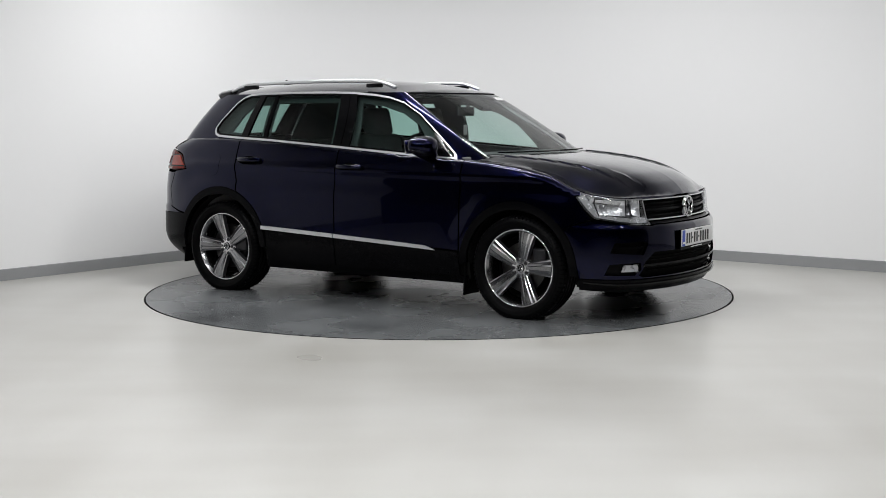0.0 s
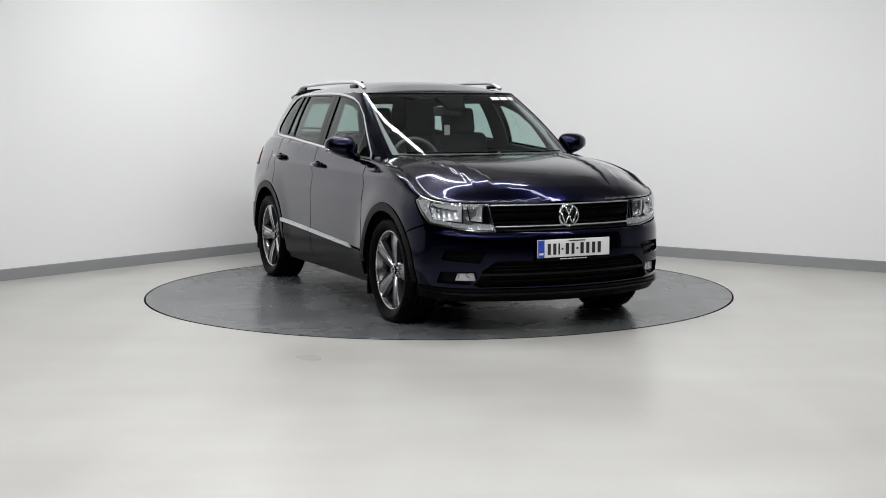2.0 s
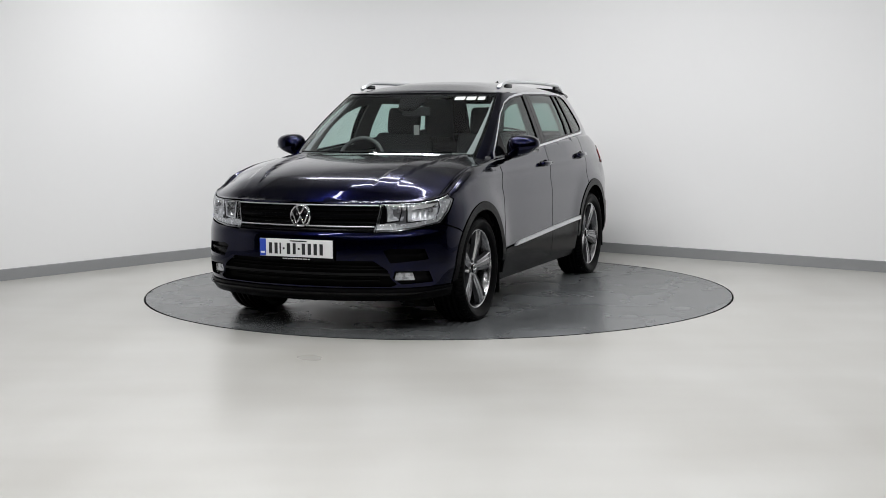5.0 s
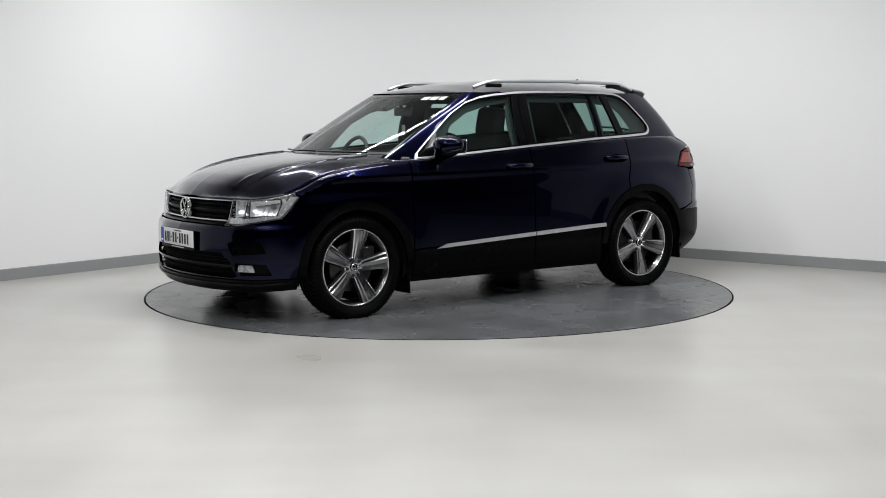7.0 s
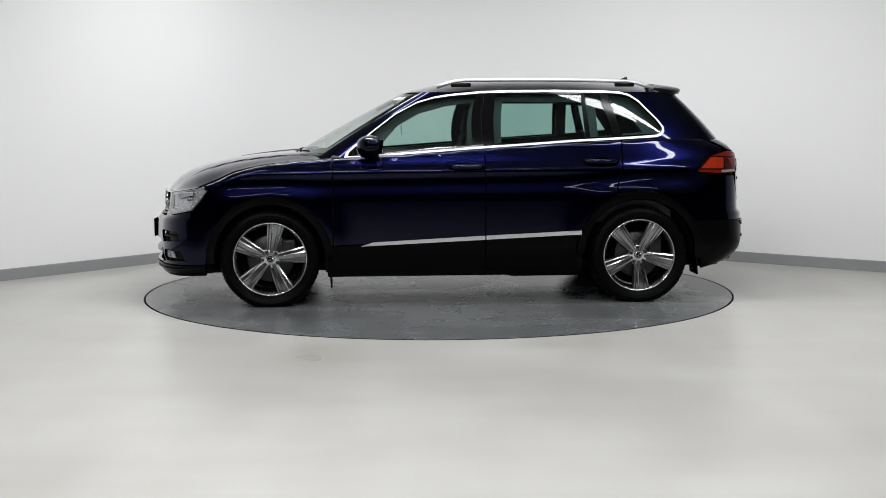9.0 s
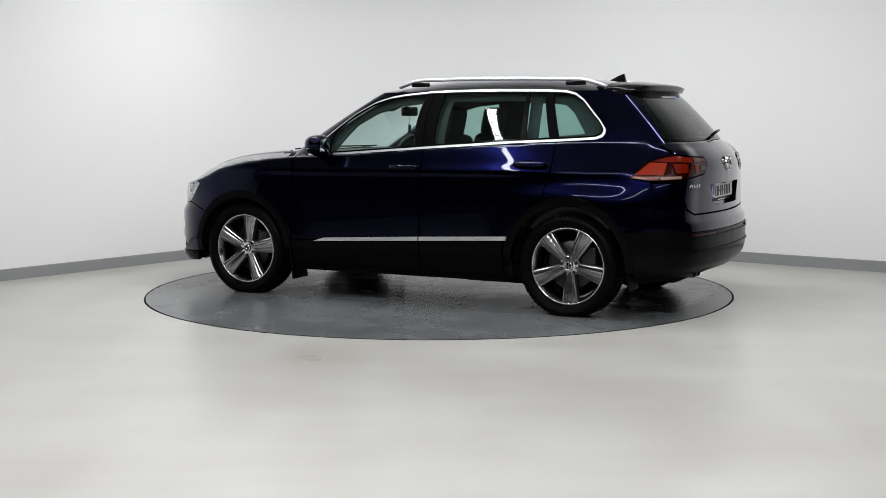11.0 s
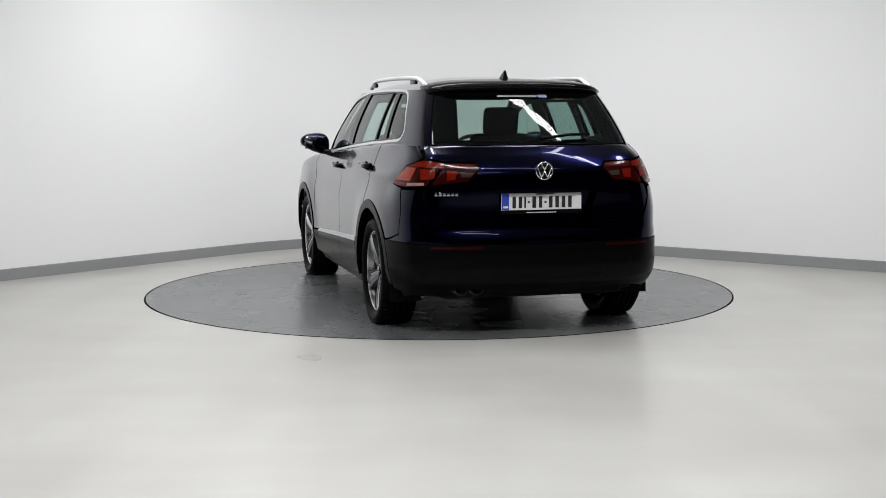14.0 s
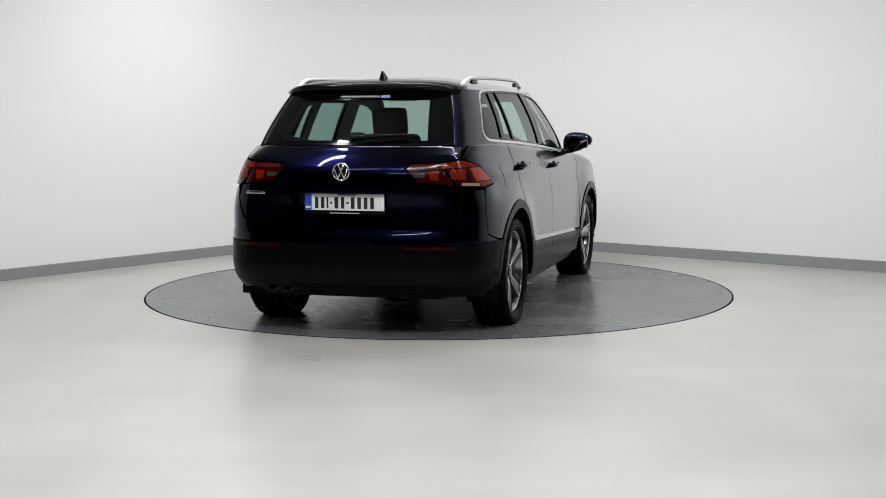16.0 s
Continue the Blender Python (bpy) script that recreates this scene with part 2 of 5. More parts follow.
def patch(outer, fn, step=0.035, holes=(), thick=0.012, lift=0.0):
    """A panel: a flat outline with holes, filled with fine triangles, laid on the surface fn(a, b) and given thickness inwards."""
    loops = [dense(p, step) for p in (outer, *holes)]
    allp = np.vstack([np.array(l) for l in loops])
    lo, hi = np.array(loops[0]).min(0), np.array(loops[0]).max(0)
    gx, gy = np.meshgrid(np.arange(lo[0] + step / 2, hi[0], step), np.arange(lo[1] + step / 2, hi[1], step))
    gx, gy = gx.ravel(), gy.ravel()
    ok = inside(gx, gy, loops[0])
    for h in loops[1:]:
        ok &= ~inside(gx, gy, h)
    gx, gy = gx[ok], gy[ok]
    if len(gx):
        near = np.full(len(gx), 9.0)
        for q in allp:
            near = np.minimum(near, (gx - q[0])**2 + (gy - q[1])**2)
        ok = near > (0.55 * step)**2
        gx, gy = gx[ok], gy[ok]
    edges, base = [], 0
    for l in loops:
        edges += [(base + i, base + (i + 1) % len(l)) for i in range(len(l))]
        base += len(l)
    pts = [Vector((float(p[0]), float(p[1]))) for p in allp] + [Vector((float(a), float(b))) for a, b in zip(gx, gy)]
    v2, _, tris, _, _, _ = delaunay_2d_cdt(pts, edges, [], 0, 1e-6)
    v2 = np.array([(v.x, v.y) for v in v2])
    tri = np.array([t for t in tris if len(t) == 3])
    c = v2[tri].mean(1)
    ok = inside(c[:, 0], c[:, 1], loops[0])
    for h in loops[1:]:
        ok &= ~inside(c[:, 0], c[:, 1], h)
    tri = tri[ok]
    a, b, d = v2[tri[:, 0]], v2[tri[:, 1]], v2[tri[:, 2]]
    area = (b - a)[:, 0] * (d - a)[:, 1] - (b - a)[:, 1] * (d - a)[:, 0]
    tri[area < 0] = tri[area < 0][:, ::-1]
    tri = tri[np.abs(area) > 0.01 * step * step]
    e = 1e-3
    P = np.stack(fn(v2[:, 0], v2[:, 1]), 1)
    du = np.stack(fn(v2[:, 0] + e, v2[:, 1]), 1) - np.stack(fn(v2[:, 0] - e, v2[:, 1]), 1)
    dv = np.stack(fn(v2[:, 0], v2[:, 1] + e), 1) - np.stack(fn(v2[:, 0], v2[:, 1] - e), 1)
    N = np.cross(du, dv)
    N /= np.linalg.norm(N, axis=1, keepdims=True) + 1e-12
    P = P + N * lift
    if not thick:
        return P, tri, True, N
    n = len(P)
    verts, norms = list(P) + list(P - N * thick), list(N) + list(-N)
    faces = [tuple(t) for t in tri] + [tuple(t[::-1] + n) for t in tri]
    count = {}
    for t in tri:
        for i in range(3):
            k = (t[i], t[(i + 1) % 3])
            count[k] = count.get(k, 0) + 1
    for (i, j) in list(count):
        if (j, i) not in count:
            b0 = len(verts)
            verts += [P[i], P[j], P[j] - N[j] * thick, P[i] - N[i] * thick]
            faces.append((b0, b0 + 3, b0 + 2, b0 + 1))
            out = np.cross(P[j] - P[i], N[i] + N[j])
            norms += [out / (np.linalg.norm(out) + 1e-12)] * 4
    return verts, faces, True, norms


def shrink(poly, g):
    """The outline drawn in by g all round."""
    p = np.array(poly, float)
    area = sum(p[i - 1][0] * p[i][1] - p[i][0] * p[i - 1][1] for i in range(len(p)))
    s = 1 if area > 0 else -1
    out = []
    for i in range(len(p)):
        a, b, c = p[i - 1], p[i], p[(i + 1) % len(p)]
        n1 = np.array((-(b - a)[1], (b - a)[0])) / (np.linalg.norm(b - a) + 1e-9)
        n2 = np.array((-(c - b)[1], (c - b)[0])) / (np.linalg.norm(c - b) + 1e-9)
        n = n1 + n2
        n = n / max(0.5, np.dot(n, n) / 2)
        out.append(b + s * g * n)
    return [tuple(q) for q in out]


# ---- the studio ----
TABLE_R = 2.267
CORNER, BEND, LEFT_DIR, RIGHT_DIR = Vector((-0.55, 4.28)), 2.35, radians(50.0), radians(-37.5)


def room_line(inset=0.0):
    """The plan of the walls: two long walls, a wide rounded corner between them, and the hall behind the camera."""
    l, r = Vector((-math.cos(LEFT_DIR), -math.sin(LEFT_DIR))), Vector((math.cos(RIGHT_DIR), math.sin(RIGHT_DIR)))
    ang = l.angle(r)
    tl = BEND / math.tan(ang / 2)
    mid = (l + r).normalized()
    c = CORNER + mid * (BEND / math.sin(ang / 2))
    a, b = CORNER + l * tl, CORNER + r * tl
    a0, a1 = math.atan2((a - c).y, (a - c).x), math.atan2((b - c).y, (b - c).x)
    if a0 < a1:
        a0 += 2 * math.pi
    rr = BEND - inset
    arc = [c + Vector((math.cos(a0 + (a1 - a0) * k / 48), math.sin(a0 + (a1 - a0) * k / 48))) * rr for k in range(49)]
    return [arc[0] + l * 7.5] + arc + [arc[-1] + r * 8.5]


def build_studio():
    line = room_line()
    n = len(line)
    # walls with thickness, each stretch from floor to ceiling
    outer = room_line(-0.15)
    verts = [(p.x, p.y, z) for z in (-0.05, CEILING) for p in line] + [(p.x, p.y, z) for z in (-0.05, CEILING) for p in outer]
    faces = []
    for i in range(n - 1):
        faces += [(i, i + 1, n + i + 1, n + i)[::-1], (2 * n + i, 2 * n + i + 1, 3 * n + i + 1, 3 * n + i), (n + i, n + i + 1, 3 * n + i + 1, 3 * n + i)[::-1]]
    w = part("wall_1", (verts, faces), WALL, None)
    tagged(w, "smooth white curved studio wall behind the turntable", "wall", kind="structure")
    skirt = []
    inn = room_line(0.012)
    for z, l in ((0.0, line), (0.0, inn), (0.092, inn), (0.097, line)):
        skirt += [(p.x, p.y, z) for p in l]
    faces = [(k * n + i, k * n + i + 1, (k + 1) * n + i + 1, (k + 1) * n + i)[::-1] for k in range(3) for i in range(n - 1)]
    b = part("baseboard", (skirt, faces, False), SKIRT, None)
    tagged(b, "flat grey skirting strip along the white wall", "baseboard", kind="structure")
    # unseen hall behind the camera, coloured dark to stand for an unlit room
    a, c = line[0], line[-1]
    corners = [(a.x, a.y), (a.x, -15.0), (c.x, -15.0), (c.x, c.y)]
    for i in range(3):
        (x0, y0), (x1, y1) = corners[i], corners[i + 1]
        d = Vector((x1 - x0, y1 - y0)).normalized()
        nx, ny = -d.y * -0.15, d.x * -0.15
        vs = [(x, y, z) for z in (-0.05, CEILING) for x, y in ((x0, y0), (x1, y1), (x1 + nx, y1 + ny), (x0 + nx, y0 + ny))]
        fs = [(0, 1, 5, 4), (1, 2, 6, 5), (2, 3, 7, 6), (3, 0, 4, 7), (0, 3, 2, 1), (4, 5, 6, 7)]
        h = part("wall_%d" % (i + 2), (vs, fs, False), DARKWALL, None)
        tagged(h, "unseen hall wall behind the camera, dark for the car's reflections", "wall", kind="structure")
    # floor with a round opening for the turntable
    seg, ring = 192, []
    x0, x1, y0, y1 = a.x - 0.3, c.x + 0.3, -15.3, 4.6
    for k in range(seg):
        t = 2 * math.pi * k / seg
        ring.append((math.cos(t), math.sin(t)))
    def edge(cx, cy):
        k = min((x1 if cx > 0 else -x0) / abs(cx) if abs(cx) > 1e-6 else 99, (y1 if cy > 0 else -y0) / abs(cy) if abs(cy) > 1e-6 else 99)
        return (cx * k, cy * k, 0)
    R = TABLE_R + 0.007
    verts = [(cx * R, cy * R, -0.12) for cx, cy in ring] + [(cx * R, cy * R, -0.003) for cx, cy in ring] + [(cx * (R + 0.003), cy * (R + 0.003), 0) for cx, cy in ring] + [edge(*c_) for c_ in ring]
    faces = [(r * seg + k, r * seg + (k + 1) % seg, (r + 1) * seg + (k + 1) % seg, (r + 1) * seg + k)[::-1] for r in range(3) for k in range(seg)]
    for sx, sy in ((1, 1), (-1, 1), (-1, -1), (1, -1)):
        cxy = (x1 if sx > 0 else x0, y1 if sy > 0 else y0, 0)
        verts.append(cxy)
        ang = math.atan2(cxy[1], cxy[0]) % (2 * math.pi)
        k = int(ang / (2 * math.pi) * seg) % seg
        faces.append((3 * seg + k, len(verts) - 1, 3 * seg + (k + 1) % seg))
    faces.append(tuple(range(seg)))
    f = part("floor", (verts, faces, False), FLOOR, None)
    tagged(f, "pale grey poured resin floor with a soft sheen", "floor", kind="structure")
    bm = box_bm(x1 - x0, y1 - y0, 0.1, ((x0 + x1) / 2, (y0 + y1) / 2, CEILING + 0.06))
    ce = part("ceiling", bm, CEIL, None)
    tagged(ce, "plain pale studio ceiling", "ceiling", kind="structure")
    # strip lamps, out of view; all but the first added as fill
    for x, y, turn, power, tilt, broad in STRIPS:
        lampo = new("unseen_strip_light", None)
        at = pose(x, y, CEILING - 0.35, 0, 0, turn) @ pose(0, 0, 0, tilt, 0, 0)
        lampo.matrix_basis = at
        tagged(lampo, "long unseen white strip light, placed under the ceiling to light the room", "ceiling light", "strip lights over the turntable")
        part("housing", box_bm(2.6, broad + 0.04, 0.06, (0, 0, 0.04), 0.008), SATIN, lampo)
        for s in (-1, 1):
            part("suspension_cable", box_bm(0.006, 0.006, 0.3, (s * 1.1, 0, 0.21)), STEEL, lampo)
        d = bpy.data.lights.new("strip", "AREA")
        d.shape, d.size, d.size_y, d.energy = "RECTANGLE", 2.5, broad, power
        d.color = (0.985, 0.99, 1.0)
        l = new("strip_lamp", d)
        l.matrix_world = at @ pose(0, 0, 0.005)


def build_turntable():
    prof = [(0.0, 0.0), (0.8, 0.0), (1.6, 0.0), (TABLE_R - 0.004, 0.0), (TABLE_R, -0.004), (TABLE_R, -0.1)]
    root = part("turntable", lathe(prof, 192, "z"), DISC, None)
    for p in root.data.polygons:
        p.use_smooth = False
    part("edge_trim", lathe([(TABLE_R - 0.006, 0.0015), (TABLE_R + 0.003, 0.0015), (TABLE_R + 0.003, -0.05)], 192, "z"), UNDER, root, "thin black rim of the turntable")
    return tagged(root, "flush round dark grey rotating car turntable", "turntable")


build_studio()
turntable = build_turntable()

# ---- the car: surfaces ----
# x to the front, y to its left, z up, origin on the ground between the axles
AXLE, HUB_Z = 1.342, 0.343
ARCH = {1: (AXLE, 0.345, 0.452), -1: (-AXLE, 0.35, 0.468)}
PLAN = spline([(2.245, 0), (2.235, 0.16), (2.215, 0.32), (2.175, 0.47), (2.115, 0.64), (2.015, 0.776), (1.875, 0.864), (1.70, 0.904), (1.50, 0.912), (1.2, 0.914), (0.8, 0.903), (0.3, 0.903),
               (-0.3, 0.905), (-0.8, 0.908), (-1.2, 0.912), (-1.5, 0.908), (-1.75, 0.89), (-1.93, 0.855), (-2.06, 0.795), (-2.145, 0.69), (-2.195, 0.54), (-2.225, 0.36), (-2.24, 0.18), (-2.245, 0)], 600)
PLAN_U = np.concatenate([[0], np.cumsum(np.linalg.norm(np.diff(PLAN, axis=0), axis=1))])
PLAN_END = PLAN_U[-1]
PLAN_D = np.gradient(PLAN, PLAN_U, axis=0)
NOSE = curve((0.14, -0.16), (0.2, -0.07), (0.26, -0.015), (0.33, 0.0), (0.48, 0.0), (0.58, -0.003), (0.62, -0.010), (0.645, -0.034), (0.66, -0.060), (0.72, -0.072), (0.80, -0.082), (0.84, -0.092), (0.9, -0.14), (1.2, -0.3))
TAIL = curve((0.14, 0.34), (0.22, 0.23), (0.27, 0.13), (0.32, 0.06), (0.37, 0.018), (0.45, 0.0), (0.585, 0.004), (0.625, 0.005), (0.640, 0.008), (0.652, 0.036), (0.668, 0.044), (0.72, 0.0495), (0.80, 0.051), (0.92, 0.046), (1.0, 0.046), (1.06, 0.06), (1.12, 0.10), (1.2, 0.185), (1.3, 0.27))
WIDE = curve((0.14, 0.93), (0.22, 0.965), (0.32, 0.987), (0.44, 1.0), (0.6, 1.0), (0.75, 1.0), (0.86, 0.992), (0.95, 0.98), (1.0, 0.965), (1.1, 0.932), (1.2, 0.893), (1.3, 0.86))
# height of the body's upper edge, along x
EDGE_X = curve((2.2, 0.826), (2.08, 0.830), (1.95, 0.85), (1.86, 0.87), (1.78, 0.895), (1.6, 0.964), (1.3, 1.028), (0.95, 1.060), (0.6, 1.077), (0.0, 1.115), (-0.6, 1.155), (-1.2, 1.183), (-1.55, 1.195), (-1.9, 1.195), (-2.2, 1.195))
ROUND_X = curve((2.2, 0.012), (1.95, 0.016), (1.8, 0.03), (1.6, 0.05), (1.0, 0.045), (0.6, 0.025), (-1.2, 0.025), (-1.8, 0.03), (-2.2, 0.03))


def shell(u, z, inset=True):
    """The body below the windows: u runs round the plan from the nose (left side positive), z is the height."""
    u, z = np.broadcast_arrays(np.asarray(u, float), np.asarray(z, float))
    a = np.abs(u)
    x, y = np.interp(a, PLAN_U, PLAN[:, 0]), np.interp(a, PLAN_U, PLAN[:, 1])
    dx, dy = np.interp(a, PLAN_U, PLAN_D[:, 0]), np.interp(a, PLAN_U, PLAN_D[:, 1])
    top, r = EDGE_X(x), ROUND_X(x)
    y0 = y
    y = y * WIDE(z)
    y = y * (1 - 0.06 * ramp(-x, 0.7, 1.8) * ramp(z, 0.75, 1.2))
    for s in (1, -1):
        cx, cz, cr = ARCH[s]
        d = np.hypot(x - cx, z - cz)
        y = y + (0.010 if s > 0 else 0.008) * np.exp(-((d - cr) / 0.11)**2) * ramp(z, 0.3, 0.42) * ramp(y0, 0.7, 0.85)
    line = 0.965 + 0.025 * np.clip((0.9 - x) / 2.4, -0.4, 1)
    side = ramp(1.9 - np.abs(x), 0.0, 0.25) * ramp(y0, 0.75, 0.85)
    y = y + side * (0.007 * np.exp(-((z - line) / 0.03)**2) - 0.008 * np.exp(-((z - line + 0.09) / 0.06)**2))
    x = x + ramp(x, 1.45, 2.1) * NOSE(z) * (1 - 0.45 * ramp(y0, 0.45, 0.8) * ramp(z, 0.5, 0.66)) + ramp(-x, 1.35, 2.1) * TAIL(z) * (1 - 0.65 * ramp(y0, 0.5, 0.8) * ramp(z, 0.5, 0.64) * ramp(1.2 - z, 0.0, 0.1))
    if inset:
        q = np.clip((z - (top - r)) / r, 0, 1)
        ins = r * (1 - np.cos(q * math.pi / 2))
        z = np.where(q > 0, top - r + r * np.sin(q * math.pi / 2), z)
        x, y = x - dy * ins, y + dx * ins
    return x, np.sign(u + 1e-12) * np.maximum(y, 0), z * 1.0


US = np.linspace(0, PLAN_END, 900)


def at_x(x, z, f=shell, us=US):
    """u on the left flank where the surface has that x, at height z."""
    X = f(us, np.full(len(us), z))[0]
    return float(np.interp(-x, -X, us))


def at_y(y, z, front=True, f=shell, us=US):
    """u on the nose (or tail) where the surface has that y, at height z."""
    half = len(us) // 2
    Y = f(us, np.full(len(us), z))[1]
    if front:
        return math.copysign(float(np.interp(abs(y), np.maximum.accumulate(Y[:half]), us[:half])), y)
    return math.copysign(float(np.interp(abs(y), np.maximum.accumulate(Y[half:][::-1]), us[half:][::-1])), y)


def flank(pts, f=shell, us=US):
    return [(at_x(x, z, f, us), z) for x, z in pts]


def nose(pts, f=shell, us=US):
    return [(at_y(y, z, True, f, us), z) for y, z in pts]


def tail_u(y, z, f=shell, us=US):
    """Round the back, u is counted on through the middle line to the right side."""
    end = us[-1]
    a = at_y(abs(y), z, False, f, us)
    return a if y >= 0 else 2 * end - a


def tail(pts, f=shell, us=US):
    return [(tail_u(y, z, f, us), z) for y, z in pts]


def round_back(f, end):
    """The surface with u running on past the rear middle line onto the right side."""
    def g(u, z):
        u = np.asarray(u, float)
        over = u > end
        x, y, zz = f(np.where(over, 2 * end - u, u), z)
        return x, np.where(over, -y, y), zz
    return g


shell_back = round_back(shell, PLAN_END)


def edge_line(x0, x1, n=14, drop=0.0):
    """Points (u, z) along the upper edge of the flank from x0 to x1."""
    out = []
    for x in np.linspace(x0, x1, n):
        u = float(np.interp(-x, -PLAN[:, 0], PLAN_U))
        out.append((u, float(EDGE_X(x)) - drop))
    return out


def arc(cx, cz, r, a0, a1, n=18):
    return [(cx + r * math.cos(radians(a0 + (a1 - a0) * k / n)), cz + r * math.sin(radians(a0 + (a1 - a0) * k / n))) for k in range(n + 1)]


# cabin surface between a lower and an upper plan line
CAB_Z0, CAB_Z1 = 1.05, 1.535
CAB_LOW = spline([(1.24, 0), (1.225, 0.2), (1.185, 0.4), (1.11, 0.58), (0.985, 0.732), (0.76, 0.808), (0.4, 0.835), (-0.1, 0.84), (-0.7, 0.835), (-1.2, 0.812), (-1.55, 0.785), (-1.85, 0.738), (-2.02, 0.68), (-2.10, 0.575), (-2.155, 0.4), (-2.18, 0.2), (-2.185, 0)], 500)
CAB_TOP = spline([(0.36, 0), (0.355, 0.2), (0.335, 0.38), (0.295, 0.535), (0.23, 0.618), (0.12, 0.647), (-0.08, 0.656), (-0.35, 0.659), (-0.75, 0.65), (-1.1, 0.635), (-1.35, 0.617), (-1.53, 0.586), (-1.63, 0.548), (-1.68, 0.46), (-1.703, 0.32), (-1.716, 0.15), (-1.72, 0)], 500)
CAB_U = np.concatenate([[0], np.cumsum(np.linalg.norm(np.diff(CAB_LOW, axis=0), axis=1))])
CAB_END = CAB_U[-1]
CUS = np.linspace(0, CAB_END, 900)


def cabin(u, z):
    u, z = np.broadcast_arrays(np.asarray(u, float), np.asarray(z, float))
    a = np.abs(u)
    s = (z - CAB_Z0) / (CAB_Z1 - CAB_Z0)
    x0, y0 = np.interp(a, CAB_U, CAB_LOW[:, 0]), np.interp(a, CAB_U, CAB_LOW[:, 1])
    x1, y1 = np.interp(a, CAB_U, CAB_TOP[:, 0]), np.interp(a, CAB_U, CAB_TOP[:, 1])
    bow = 4 * s * (1 - s)
    x = x0 + (x1 - x0) * s + 0.02 * bow * (ramp(x0, 0.6, 1.0) - 1.2 * ramp(-x0, 1.7, 2.05))
    y = y0 + (y1 - y0) * s + 0.022 * bow * ramp(y0, 0.5, 0.75)
    return x, np.sign(u + 1e-12) * y, z * 1.0


cabin_back = round_back(cabin, CAB_END)
ROOF_RISE = curve((0.4, 0.0), (0.25, 0.03), (0.0, 0.076), (-0.3, 0.099), (-0.8, 0.104), (-1.3, 0.082), (-1.6, 0.05), (-1.8, 0.033))


def roof(u, k):
    """The roof skin: u round the upper plan line, k from its rim (0) to the middle (1)."""
    u, k = np.broadcast_arrays(np.asarray(u, float), np.asarray(k, float))
    a = np.abs(u)
    x1, y1 = np.interp(a, CAB_U, CAB_TOP[:, 0]), np.interp(a, CAB_U, CAB_TOP[:, 1])
    sx = np.clip(x1, -1.66, 0.28)
    x, y = x1 + (sx - x1) * k, y1 * (1 - k)
    z = CAB_Z1 + ROOF_RISE(x) * (1 - (1 - k)**2.6) + 0.0 * k
    return x, np.sign(u + 1e-12) * y, z


# bonnet
# height of the bonnet by the way back from its leading edge
HOOD = curve((0.0, 0.827), (0.015, 0.846), (0.04, 0.874), (0.085, 0.916), (0.2, 0.978), (0.43, 1.037), (0.65, 1.068), (0.86, 1.088), (1.15, 1.106))
_hu = np.linspace(0, at_x(0.9, 1.0), 240)
_hx, _hy, _hz = shell(_hu, EDGE_X(np.interp(_hu, PLAN_U, PLAN[:, 0])))


def hood(x, y):
    x, y = np.broadcast_arrays(np.asarray(x, float), np.asarray(y, float))
    a = np.abs(y)
    lead = np.interp(a, _hy, _hx)
    ye, ze = np.interp(-x, -_hx, _hy), np.interp(-x, -_hx, _hz)
    c = HOOD(np.maximum(lead - x, 0) + 0.05 * np.clip(_hx[0] - lead, 0, 0.5))
    s = np.clip(a / np.maximum(ye, 0.05), 0, 1)
    z = c + (ze - c) * s**4.0
    crease = 0.40 + 0.14 * np.clip((2.05 - x) / 1.0, 0, 1)
    fade = ramp(lead - x, 0.03, 0.35) * ramp(ye - a, 0.02, 0.2)
    z = z + 0.016 * fade * ramp(a - crease, -0.012, 0.016) - 0.008 * fade * ramp(a - crease - 0.12, -0.01, 0.012)
    return x * 1.0, y * 1.0, z


def hood_outline():
    left = [(float(a), float(b)) for a, b in zip(_hx, _hy)]
    back = [(1.0, 0.735), (1.05, 0.68), (1.11, 0.56), (1.16, 0.34), (1.19, 0.0), (1.16, -0.34), (1.11, -0.56), (1.05, -0.68), (1.0, -0.735)]
    keep = [p for p in left[::2] if p[0] > 0.975]
    return keep[1:] + back + [(x, -y) for x, y in keep[::-1]][:-1]


# ---- the car: parts ----
car = new("car", None)
tagged(car, "dark navy blue metallic compact SUV parked on the turntable", "car")


def mirrored(shape):
    v, f = shape[0], shape[1]
    flip = [(p[0], -p[1], p[2]) for p in v], [tuple(g)[::-1] for g in f]
    return flip if len(shape) < 4 else (*flip, True, [(n[0], -n[1], n[2]) for n in shape[3]])


def both(name, shape, mat, label="", parent=None):
    return part(name, shape, mat, parent or car, label), part(name, mirrored(shape), mat, parent or car, label)


def pick(outline, f, name, mat, label="", **k):
    return both(name, patch(outline, f, **k), mat, label)


